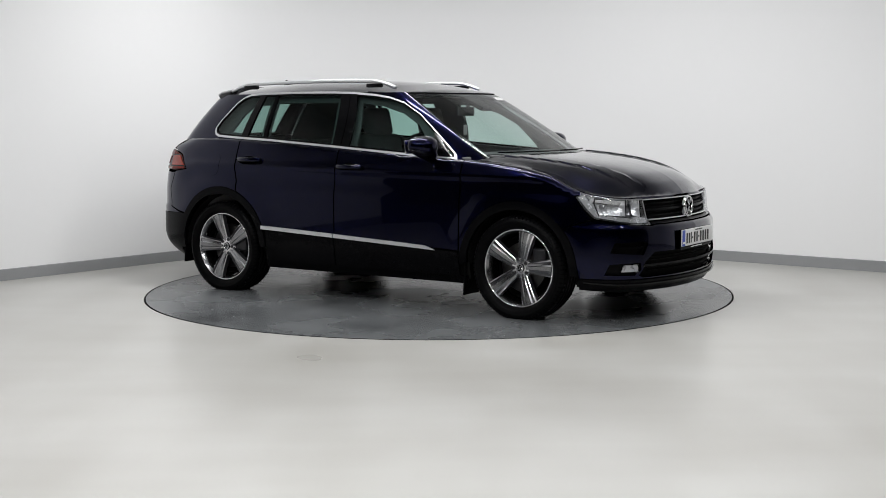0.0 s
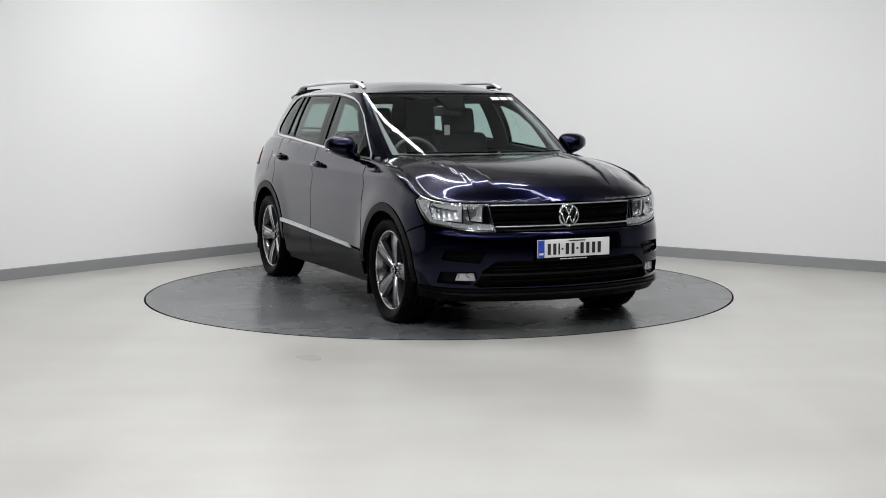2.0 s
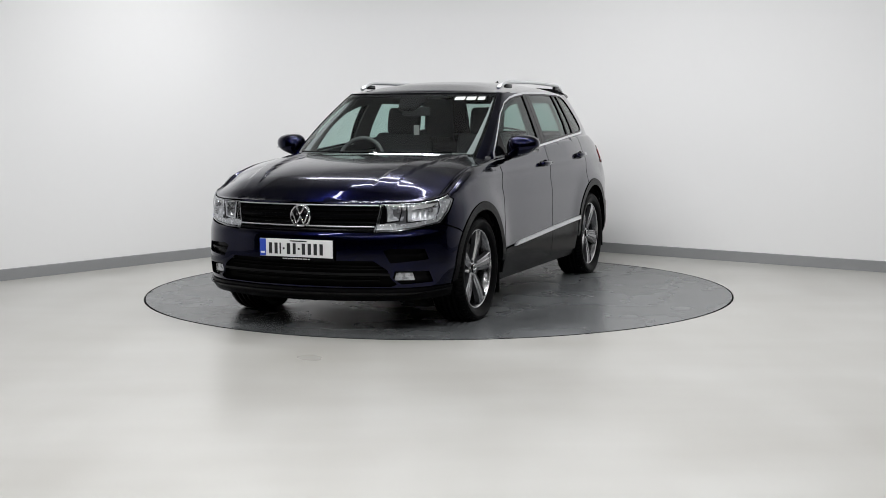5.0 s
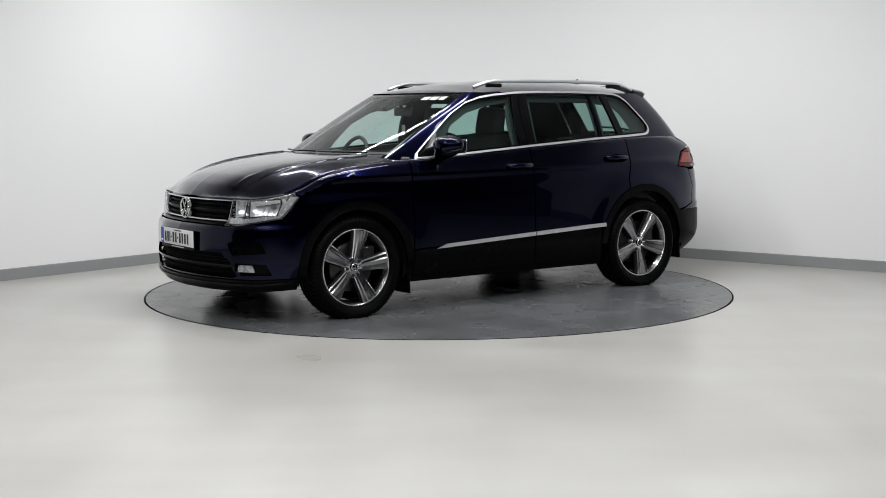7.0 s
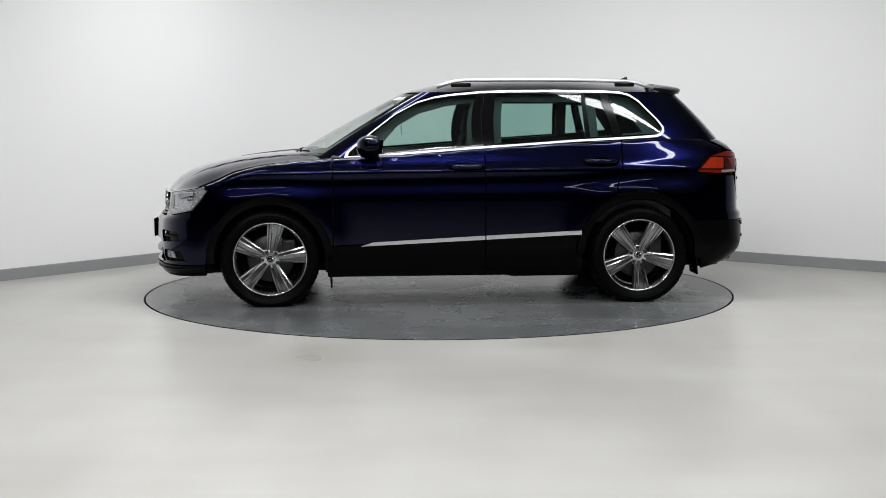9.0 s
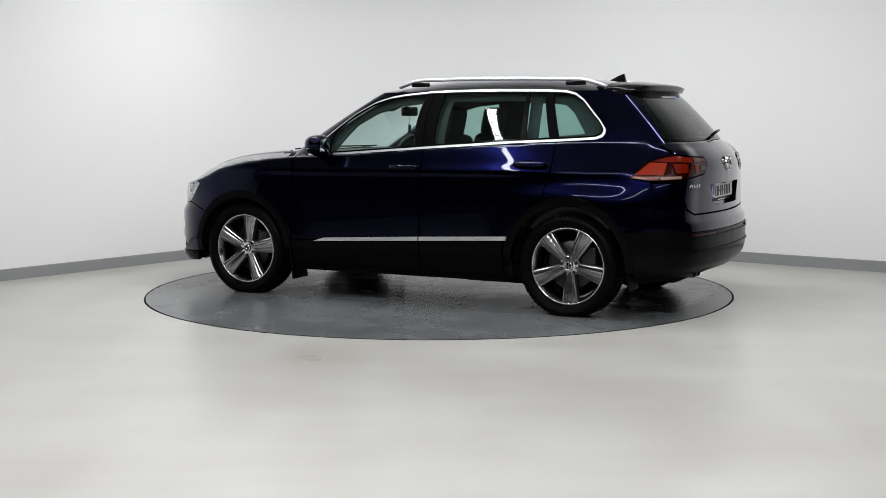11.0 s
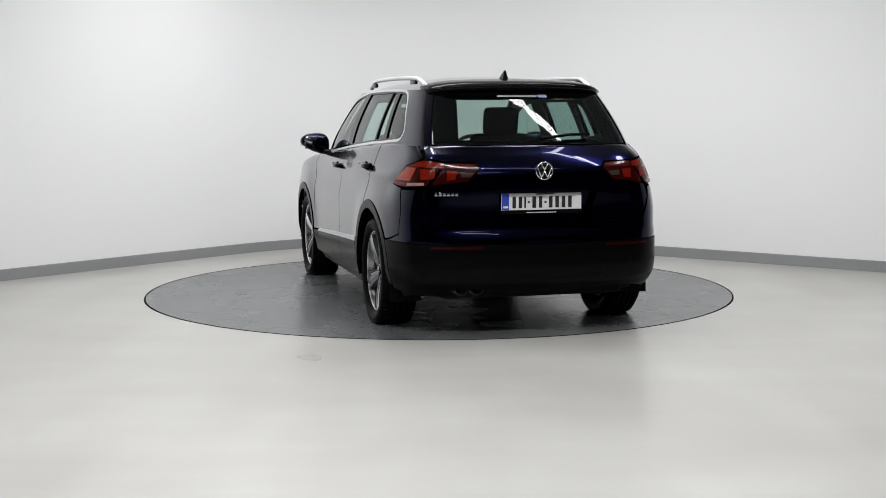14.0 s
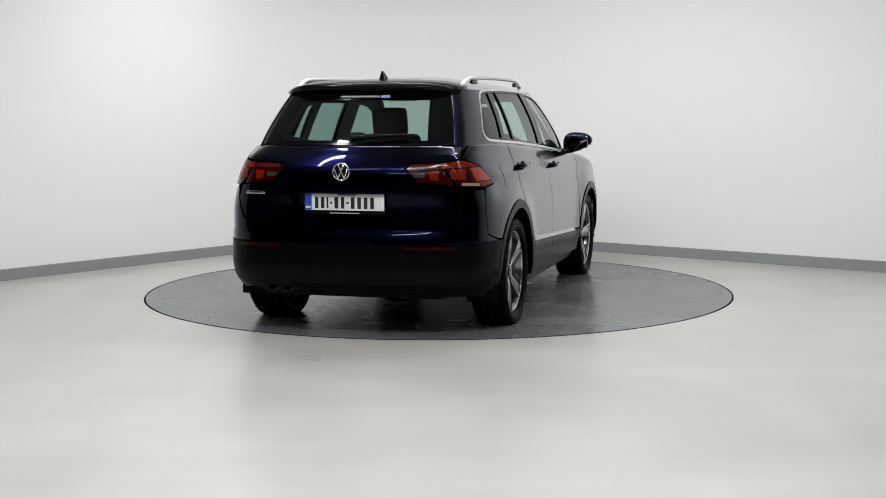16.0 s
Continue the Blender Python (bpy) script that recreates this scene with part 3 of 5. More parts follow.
def build_flanks():
    ax, az, ar = ARCH[1]
    bx, bz, br = ARCH[-1]
    gap = 0.0017
    # front wing
    low = flank([(0.893, 0.435)] + arc(ax, az, ar, 168, 38) + [(1.73, 0.645), (1.872, 0.692), (1.822, 0.762), (1.766, 0.842), (1.80, 0.853)])
    wing = low + edge_line(1.835, 0.893, 26)
    pick(shrink(wing, gap), shell, "front_wing", PAINT, step=0.02)
    # doors
    for name, line in (("front_door", flank([(0.884, 0.44)]) + edge_line(0.884, -0.207, 22) + flank([(-0.207, 0.478)])),
                       ("rear_door", flank([(-0.213, 0.478)]) + edge_line(-0.213, -1.215, 22) + flank([(-1.213, 1.05), (-1.20, 0.95), (-1.17, 0.86)] + arc(bx, bz, br + 0.004, 68, 19) + [(-0.9, 0.508)]))):
        for skin in pick(shrink(line, gap), shell, name, PAINT, step=0.021):
            side = 1 if skin.data.vertices[0].co.y > 0 else -1
            hx, hz = (-0.075, 0.985) if name == "front_door" else (-1.06, 1.02)
            u = at_x(hx, hz)
            x, y, z = (float(v) for v in shell(u, hz))
            # a recessed cup with a grip bar before it
            cup = lathe([(0.0, 0.0), (0.028, 0.001), (0.042, 0.004), (0.046, 0.0065)], 28)
            v = [(px * 1.9 + x, side * (y - 0.0035 + py), pz * 1.05 + z - 0.008) for px, py, pz in cup[0]]
            part("handle_cup", (v, cup[1]), GLOSS, skin)
            grip = tube([(x + 0.115, side * (y + 0.004), z + 0.01), (x + 0.09, side * (y + 0.026), z + 0.012), (x, side * (y + 0.032), z + 0.012), (x - 0.09, side * (y + 0.026), z + 0.012), (x - 0.115, side * (y + 0.004), z + 0.01)], 0.015, 10, flat=1.15)
            part("door_handle", grip, PAINT, skin)
    # rear wing
    quarter = edge_line(-1.223, -1.90, 16) + tail([(0.69, 1.188), (0.712, 1.112)]) + flank([(-1.985, 1.098), (-1.86, 1.06), (-1.76, 0.945), (-1.90, 0.925), (-1.945, 0.78), (-1.93, 0.645), (-1.83, 0.612)] + arc(bx, bz, br, 148, 69, 26) + [(-1.178, 0.86), (-1.208, 0.95), (-1.221, 1.05)])
    pick(shrink(quarter, gap), shell, "rear_wing", PAINT, step=0.02)
    # wheel arch trims and sill cladding
    for s, a0, a1 in ((1, -4, 178), (-1, 2, 184)):
        cx, cz, cr = ARCH[s]
        ring = flank(arc(cx, cz, cr - 0.002, a0, a1, 30) + arc(cx, cz, cr - 0.055, a1, a0, 30))
        pick(ring, shell, "wheel_arch_trim", PLASTIC, "matt black wheel arch trim", step=0.025, lift=0.006, thick=0.03)
    for name, a, b, za, zb in (("front_door_cladding", 0.884, -0.207, 0.432, 0.472), ("rear_door_cladding", -0.213, -0.868, 0.472, 0.5)):
        pick(shrink(flank([(a, 0.262), (a, za), (b, zb), (b, 0.262)]), 0.002), shell, name, PLASTIC, "matt black lower door cladding", step=0.04, lift=0.004)
    pick(flank([(0.93, 0.2), (0.93, 0.258), (-0.9, 0.258), (-0.9, 0.2)]), shell, "sill", PLASTIC, step=0.06, lift=-0.02)
    # chrome strips on the doors
    for a, b in ((0.69, -0.205), (-0.215, -0.905)):
        za, zb = [0.443 + (0.69 - t) / 1.595 * 0.071 for t in (a, b)]
        tip = [(a, za - 0.01), (a - 0.09, za + 0.018)] if a > 0 else [(a, za - 0.010), (a, za + 0.018)]
        pick(flank(tip + [(b, zb + 0.018), (b, zb - 0.010)]), shell, "door_strip", SATIN, "bright aluminium strip along the door", step=0.03, lift=0.016, thick=0.016)
    # fuel flap on the right rear wing
    cx, cz = -1.47, 0.985
    disc = flank([(cx + 0.085 * math.copysign(abs(math.cos(t))**0.6, math.cos(t)), cz + 0.085 * math.copysign(abs(math.sin(t))**0.6, math.sin(t))) for t in np.linspace(0, 2 * math.pi, 32, endpoint=False)])
    part("fuel_flap", mirrored(patch(disc, shell, step=0.03, lift=0.0015, thick=0.004)), PAINT, car)


def build_front():
    # bumper skin with openings
    lower = nose([(0.50, 0.468), (-0.50, 0.468), (-0.585, 0.41), (-0.60, 0.365), (-0.635, 0.322), (-0.60, 0.305), (0.60, 0.305), (0.635, 0.322), (0.60, 0.365), (0.585, 0.41)])
    lower = lower[::-1]
    pocket = nose([(0.615, 0.36), (0.625, 0.405), (0.80, 0.402), (0.815, 0.33), (0.66, 0.322)])
    vent = nose([(0.60, 0.455), (0.56, 0.53), (0.60, 0.545), (0.78, 0.54), (0.80, 0.475)])
    neg = lambda p: [(-a, b) for a, b in p][::-1]
    half = nose([(0.0, 0.645), (0.47, 0.645), (0.49, 0.640), (0.72, 0.66)]) + flank([(1.90, 0.688), (1.878, 0.688), (1.735, 0.642)] + arc(*ARCH[1], 38, 3, 8))
    half += flank([(1.80, 0.305)]) + nose([(0.72, 0.298), (0.0, 0.293)])
    outline = half + [(-a, b) for a, b in half[::-1] if abs(a) > 1e-6]
    b = part("front_bumper", patch(shrink(outline, 0.0025), shell, step=0.028, holes=[lower, pocket, neg(pocket), vent, neg(vent)], thick=0.02), PAINT, car)
    # lip below the bumper
    lip = nose([(0.0, 0.290), (0.72, 0.295)]) + flank([(1.80, 0.302), (1.795, 0.235)]) + nose([(0.7, 0.222), (0.0, 0.215)])
    lip = lip + [(-a, z) for a, z in lip[::-1] if abs(a) > 1e-6]
    part("bumper_lip", patch(lip, shell, step=0.03, lift=0.012, thick=0.03), PLASTIC, b, "black plastic front lip")
    ridge = nose([(0.0, 0.272), (0.74, 0.276)]) + flank([(1.83, 0.29), (1.83, 0.281)]) + nose([(0.74, 0.266), (0.0, 0.262)])
    part("lip_ridge", patch(ridge + [(-a, z) for a, z in ridge[::-1] if abs(a) > 1e-6], shell, step=0.03, lift=0.022, thick=0.016), GLOSS, b)
    # lower grille: a dark backing, slats and a bright-edged crossbar
    part("lower_grille_backing", patch(lower, shell, step=0.05, lift=-0.05, thick=0.01), UNDER, b)
    for z in (0.336, 0.356, 0.405, 0.425):
        w = 0.53 if z < 0.36 else 0.56
        part("grille_slat", patch(nose([(-w, z), (w, z), (w, z + 0.007), (-w, z + 0.007)]), shell, step=0.05, lift=-0.03, thick=0.015), UNDER, b)
    part("grille_crossbar", patch(nose([(-0.60, 0.376), (0.60, 0.376), (0.60, 0.392), (-0.60, 0.392)]), shell, step=0.04, lift=0.002, thick=0.03), GLOSS, b)
    for s in (1, -1):
        pk, vt = (pocket, vent) if s > 0 else (neg(pocket), neg(vent))
        part("fog_pocket", patch(pk, shell, step=0.04, lift=-0.03, thick=0.01), PLASTIC, b)
        part("corner_vent", patch(vt, shell, step=0.04, lift=-0.035, thick=0.01), PLASTIC, b)
        vb = nose([(0.60, 0.498), (0.785, 0.502), (0.785, 0.512), (0.60, 0.51)])
        part("vent_bar", patch(vb if s > 0 else neg(vb), shell, step=0.04, lift=-0.008, thick=0.02), PLASTIC, b)
        lamp = nose([(0.625, 0.345), (0.635, 0.392), (0.725, 0.390), (0.735, 0.345)])
        lamp = lamp if s > 0 else neg(lamp)
        fog = part("fog_lamp", patch(lamp, shell, step=0.02, lift=-0.018, thick=0.01), FOGREF, car, "small clear fog lamp in the bumper")
        part("fog_lens", patch(shrink(lamp, -0.002), shell, step=0.03, lift=-0.009, thick=0), LENS, fog)
    # upper grille
    g = nose([(-0.475, 0.652), (0.475, 0.652), (0.505, 0.80), (0.49, 0.818), (-0.49, 0.818), (-0.505, 0.80)])
    grille = part("radiator_grille", patch(g, shell, step=0.04, lift=-0.04, thick=0.01), UNDER, car, "black grille with bright strips")
    bar = lambda z, h, w, up: patch(nose([(-w, z), (w, z), (w, z + h), (-w, z + h)]), shell, step=0.04, lift=up, thick=0.03)
    for z in (0.700, 0.726, 0.752, 0.778):
        part("grille_slat", bar(z, 0.009, 0.49, -0.018), RUBBER, grille)
    part("grille_bar", bar(0.735, 0.014, 0.49, -0.002), PLASTIC, grille)
    part("grille_strip", bar(0.807, 0.0065, 0.50, 0.006), SATIN, grille, "bright grille strip")
    part("grille_strip", bar(0.674, 0.007, 0.478, 0.006), SATIN, grille, "bright grille strip")
    part("grille_frame", bar(0.650, 0.012, 0.475, 0.0), PLASTIC, grille)
    # bonnet and headlamps
    part("bonnet", patch(shrink(hood_outline(), 0.0008), hood, step=0.019, thick=0.02), PAINT, car)
    for s in (1, -1):
        mm = (lambda q: q) if s > 0 else neg
        out = nose([(0.482, 0.650), (0.60, 0.653), (0.72, 0.667)]) + flank([(1.892, 0.698), (1.83, 0.764), (1.774, 0.84), (1.80, 0.85)]) + edge_line(1.84, 2.09, 9, 0.004) + nose([(0.512, 0.818)])
        lamp = part("headlamp", patch(mm(out), shell, step=0.03, lift=-0.055, thick=0.01), HOUSING, car, "clear headlamp with silver reflectors")
        part("headlamp_lens", patch(mm(shrink(out, 0.003)), shell, step=0.03, lift=0.0, thick=0), LENS, lamp)
        part("headlamp_bezel", patch(mm(out), shell, step=0.03, lift=-0.006, thick=0.045, holes=[mm(shrink(out, 0.006))]), LAMPRIM, lamp, "bright inner rim of the headlamp")
        dark = nose([(0.505, 0.698), (0.545, 0.698), (0.540, 0.808), (0.52, 0.806)])
        part("lamp_blank", patch(mm(dark), shell, step=0.03, lift=-0.030, thick=0.02), GLOSS, lamp)
        low = nose([(0.495, 0.660), (0.60, 0.663), (0.72, 0.678)]) + flank([(1.90, 0.706), (1.872, 0.734)]) + nose([(0.72, 0.704), (0.63, 0.692), (0.60, 0.702), (0.495, 0.692)])
        part("daylight_strip", patch(mm(low), shell, step=0.02, lift=-0.012, thick=0.03), REFLECT, lamp, "silver light strip under the reflectors")
        edge = flank([(1.880, 0.728), (1.842, 0.768), (1.786, 0.838), (1.83, 0.846), (1.872, 0.79), (1.915, 0.737)])
        part("indicator_strip", patch(mm(edge), shell, step=0.02, lift=-0.012, thick=0.03), REFLECT, lamp)
        for y0, y1, zb in ((0.545, 0.652, 0.705), (0.668, 0.845, 0.708)):
            cell = nose([(y0 + 0.01, zb), (y1 - 0.02, zb + 0.012), (y1 - 0.006, 0.80), (y1 - 0.012, 0.828), (y0 + 0.004, 0.813)])
            cx_, cz_ = np.mean([p[0] for p in cell]), np.mean([p[1] for p in cell])
            span = max(p[0] for p in cell) - min(p[0] for p in cell)

            def bowl(u, z, cx_=cx_, cz_=cz_, span=span):
                """The reflector, hollowed behind the lamp's skin, with upright flutes."""
                x, y, zz = shell(u, z)
                q = np.clip(1 - ((np.abs(u) - cx_) / (0.55 * span))**2 - ((z - cz_) / 0.075)**2, 0, 1)
                return x - 0.016 - 0.055 * np.sqrt(q) + 0.0035 * np.sin(np.abs(u) * 190.0), y, zz
            b_ = part("reflector", patch(mm(cell), bowl, step=0.008, thick=0.004), BOWL, lamp, "fluted silver reflector bowl")
            part("reflector_rim", patch(mm(shrink(cell, -0.005)), shell, step=0.03, lift=-0.012, thick=0.012, holes=[mm(shrink(cell, 0.003))]), CHROME, b_)
            X, Y, Z = (float(v) for v in shell(cx_, cz_))
            v, f = lathe([(0.0, 0.0), (0.010, 0.001), (0.013, 0.008), (0.013, 0.035)], 16)
            part("bulb_cap", ([(X - 0.034 - h_, s * (Y + a_), Z + c_) for a_, h_, c_ in v], f), HOUSING, b_)


def build_rear():
    mir = lambda p: [(2 * PLAN_END - a, b) for a, b in p][::-1]
    # tailgate
    recess = tail([(0.36, 0.895), (0.30, 0.745), (-0.30, 0.745), (-0.36, 0.895)])
    inner = tail([(0.60, 1.085), (0.42, 1.078), (0.40, 1.05), (0.47, 0.968), (0.60, 0.955), (0.69, 0.945)])
    gate_half = [(0.0, 0.70), (0.60, 0.705), (0.69, 0.74), (0.735, 0.86), (0.705, 0.94), (0.60, 0.952), (0.465, 0.966), (0.395, 1.05), (0.415, 1.082), (0.61, 1.09), (0.70, 1.108), (0.672, 1.185), (0.4, 1.193), (0.0, 1.193)]
    gate = tail(gate_half + [(-y, z) for y, z in gate_half if y > 0][::-1])
    tg = part("tailgate", patch(shrink(gate, 0.0025), shell_back, step=0.03, holes=[recess], thick=0.02), PAINT, car)
    part("plate_recess", patch(shrink(recess, -0.004), shell_back, step=0.04, lift=-0.05, thick=0.008), PAINT, tg)
    walls = [shell_back(a, b) for a, b in dense(recess, 0.02)]
    k = len(walls)
    vs = [tuple(float(c) for c in w) for w in walls]
    vs += [(x + 0.054, y, z) for x, y, z in vs]
    part("recess_wall", (vs, [(i, (i + 1) % k, k + (i + 1) % k, k + i) for i in range(k)]), PAINT, tg)
    # lamps: an outer one on the wing, an inner one on the tailgate
    outer_pts = tail([(0.605, 1.083), (0.70, 1.10)]) + flank([(-1.985, 1.092), (-1.865, 1.055), (-1.765, 0.95), (-1.90, 0.93)]) + tail([(0.74, 0.935), (0.71, 0.945)])
    for s in (1, -1):
        mm = (lambda q: q) if s > 0 else mir
        o = part("tail_lamp", patch(mm(shrink(outer_pts, 0.003)), shell_back, step=0.025, lift=0.003, thick=0.03), DARKRED, car, "red rear lamp wrapping round the corner")
        band = tail([(0.61, 1.078), (0.70, 1.092)]) + flank([(-1.985, 1.084), (-1.90, 1.060), (-1.99, 1.055)]) + tail([(0.70, 1.052), (0.61, 1.048)])
        part("lamp_segment", patch(mm(band), shell_back, step=0.02, lift=0.007, thick=0.006), RED, o, "bright red upper light band")
        block = flank([(-1.99, 1.047), (-1.885, 1.050), (-1.80, 0.972), (-1.98, 0.968)])
        part("lamp_segment", patch(mm(block), shell_back, step=0.02, lift=0.007, thick=0.006), ORANGE, o, "glossy orange-red side light")
        inner_b = tail([(0.735, 1.042), (0.66, 1.038), (0.67, 0.985), (0.74, 0.978)])
        part("lamp_segment", patch(mm(inner_b), shell_back, step=0.02, lift=0.007, thick=0.006), RED, o)
        foot = flank([(-1.795, 0.962), (-1.785, 0.946), (-1.955, 0.937), (-1.955, 0.958)])
        part("side_reflector", patch(mm(foot[::-1]), shell_back, step=0.02, lift=0.007, thick=0.006), RED, o)
        tip = flank([(-1.965, 0.957), (-1.965, 0.939)]) + tail([(0.725, 0.945), (0.725, 0.962)])
        part("reversing_lens", patch(mm(tip[::-1]), shell_back, step=0.02, lift=0.008, thick=0.006), AMBER, o, "pale reversing light strip")
        i = part("tailgate_lamp", patch(mm(shrink(inner, 0.003)), shell_back, step=0.03, lift=0.003, thick=0.02), DARKRED, car, "smoked red lamp on the tailgate")
        strip = tail([(0.595, 1.076), (0.43, 1.070), (0.425, 1.052), (0.595, 1.048)])
        part("lamp_segment", patch(mm(strip), shell_back, step=0.02, lift=0.0065, thick=0.006), MIDRED, i)
        blk = tail([(0.597, 1.036), (0.535, 1.030), (0.55, 0.982), (0.597, 0.976)])
        part("lamp_segment", patch(mm(blk), shell_back, step=0.02, lift=0.0065, thick=0.006), RED, i)
        w_ = tail([(0.515, 1.026), (0.435, 1.020), (0.455, 0.996), (0.515, 0.996)])
        part("lamp_segment", patch(mm(w_), shell_back, step=0.02, lift=0.0065, thick=0.006), SMOKE, i, "clear smoked lens segment")
    # bumper: painted upper part, black lower part, red reflectors
    upper = flank([(-1.80, 0.596), (-1.835, 0.606), (-1.935, 0.64), (-1.95, 0.78), (-1.91, 0.915)]) + tail([(0.742, 0.92), (0.742, 0.855), (0.70, 0.735), (0.605, 0.698), (0.0, 0.693), (-0.605, 0.698), (-0.70, 0.735), (-0.742, 0.855), (-0.742, 0.92)])
    upper += mir(flank([(-1.80, 0.596), (-1.835, 0.606), (-1.935, 0.64), (-1.95, 0.78), (-1.91, 0.915)]))
    # close along the lower line from the right side back to the left
    b = part("rear_bumper", patch(shrink(upper + tail([(-0.80, 0.592), (-0.4, 0.588), (0.0, 0.588), (0.4, 0.588), (0.80, 0.592)]), 0.002), shell_back, step=0.03, thick=0.02), PAINT, car)
    side = flank([(-1.80, 0.594)] + arc(*ARCH[-1], 149, 188, 8) + [(-1.82, 0.235)])
    clad = side + tail([(0.74, 0.275), (0.62, 0.30), (0.4, 0.305), (0.0, 0.305), (-0.4, 0.305), (-0.62, 0.30), (-0.74, 0.275)]) + mir(side) + tail([(-0.80, 0.590), (-0.4, 0.586), (0.0, 0.586), (0.4, 0.586), (0.80, 0.590)])
    part("bumper_cladding", patch(clad, shell_back, step=0.03, lift=0.004, thick=0.03), PLASTIC, b, "matt black lower rear bumper")
    for z in (0.545, 0.455):
        part("bumper_ridge", patch(tail([(0.66, z), (-0.66, z), (-0.66, z + 0.012), (0.66, z + 0.012)]), shell_back, step=0.04, lift=0.012, thick=0.012), PLASTIC, b)
    for s in (1, -1):
        r = tail([(0.70, 0.562), (0.40, 0.562), (0.40, 0.578), (0.70, 0.578)])
        part("reflector_strip", patch(r if s > 0 else mir(r), shell_back, step=0.04, lift=0.014, thick=0.012), DARKRED, b, "thin red reflector")
    # valance and exhaust
    part("rear_valance", box_bm(0.3, 1.2, 0.1, (-1.87, 0, 0.28), 0.03), UNDER, car)
    for y in (0.405, 0.505):
        p = [(0.036, 0.0), (0.04, 0.0), (0.04, 0.2), (0.034, 0.2), (0.034, 0.01)]
        v, f = lathe(p, 24)
        part("exhaust_pipe", ([(-2.12 + b_, y + a_, 0.305 + c_) for a_, b_, c_ in v], f), ALLOY_DARK, car, "dark round tailpipe")


DLO = [(0.80, 1.062), (0.785, 1.10), (0.64, 1.22), (0.43, 1.378), (0.27, 1.462), (0.14, 1.50), (0.0, 1.52), (-0.2, 1.537), (-0.4, 1.543), (-0.75, 1.545), (-1.1, 1.54), (-1.23, 1.533), (-1.30, 1.515), (-1.37, 1.47), (-1.50, 1.335), (-1.545, 1.275),
       (-1.548, 1.245), (-1.53, 1.22), (-1.49, 1.205), (-1.22, 1.190), (-0.9, 1.176), (-0.26, 1.135), (0.3, 1.096)]


def build_cabin():
    on = lambda pts: flank(pts, cabin, CUS)
    dlo = on(DLO)
    a_u = float(np.interp(-1.0, -CAB_LOW[:, 0], CAB_U))      # windscreen edge
    c_u = float(np.interp(2.03, -CAB_LOW[:, 0], CAB_U))        # rear glass edge
    zt = CAB_Z1
    frame_line = [(a_u, 1.04), (a_u, zt), (a_u + 0.2, zt), (a_u + 0.8, zt), (c_u - 0.5, zt), (c_u, zt), (c_u, 1.155), (at_x(-1.7, 1.185, cabin, CUS), 1.155), (at_x(-1.2, 1.17, cabin, CUS), 1.155), (at_x(-0.2, 1.09, cabin, CUS), 1.09), (at_x(0.5, 1.045, cabin, CUS), 1.04)]
    pick(frame_line, cabin, "cabin_side_frame", PAINT, step=0.032, holes=[dlo], thick=0.02)
    # bright surround of the side windows
    pick(shrink(dlo, -0.004), cabin, "window_surround", SATIN, "chrome surround of the side windows", step=0.03, holes=[shrink(dlo, 0.012)], lift=0.002, thick=0.010)
    pick(shrink(dlo, 0.010), cabin, "window_seal", GLOSS, step=0.03, holes=[shrink(dlo, 0.024)], lift=0.001, thick=0.012)
    # black pillars between the panes
    def top_z(x):
        p = np.array(DLO[:13])
        return float(np.interp(-x, -p[:, 0], p[:, 1]))

    def low_z(x):
        p = np.array(DLO[17:] + [DLO[0]])
        return float(np.interp(x, p[:, 0], p[:, 1]))
    def pillar(name, b0, b1, t0, t1, mat=GLOSS, lift=0.002):
        pick(on([(b0, low_z(b0) + 0.012), (b1, low_z(b1) + 0.012), (t1, top_z(t1) - 0.012), (t0, top_z(t0) - 0.012)]), cabin, name, mat, step=0.04, lift=lift, thick=0.02)
    pillar("centre_pillar", -0.135, -0.205, -0.165, -0.225)
    pillar("centre_pillar", -0.211, -0.285, -0.231, -0.31)
    pillar("window_divider", -0.955, -0.99, -0.94, -0.965, PLASTIC)
    pillar("rear_pillar", -1.165, -1.235, -1.075, -1.135)
    pillar("mirror_triangle", 0.76, 0.60, 0.62, 0.585)
    for name, b0, b1, t0, t1 in (("front_window", 0.79, -0.14, 0.40, -0.17), ("rear_window", -0.28, -0.96, -0.30, -0.945), ("rear_vent_window", -0.985, -1.17, -0.96, -1.08)):
        pts = [(b0, low_z(b0) + 0.008), (b1, low_z(b1) + 0.008), (t1, top_z(t1) - 0.008)]
        pts += [(x, top_z(x) - 0.008) for x in np.linspace(t1, t0, 8)[1:]]
        if name == "front_window":
            pts += [(x, top_z(x) - 0.008) for x in np.linspace(t0, 0.77, 8)[1:]]
        pick(on(pts), cabin, name, WINDOW if name == "front_window" else REARSIDE, "green tinted side window", step=0.06, lift=-0.006, thick=0)
    quarter = [(-1.225, low_z(-1.225) + 0.01), (-1.48, 1.215), (-1.525, 1.235), (-1.535, 1.26), (-1.36, 1.46), (-1.29, 1.50), (-1.22, 1.522), (-1.13, 1.528)]
    pick(on(quarter), cabin, "quarter_window", REARSIDE, "green tinted side window", step=0.06, lift=-0.006, thick=0)
    # dark inner frames round the panes, and pale linings beside the windscreen
    fw = on([(0.60, low_z(0.6) + 0.02), (-0.10, low_z(-0.1) + 0.02), (-0.13, top_z(-0.13) - 0.05), (0.06, top_z(0.06) - 0.05), (0.26, top_z(0.26) - 0.055), (0.42, top_z(0.42) - 0.06)])
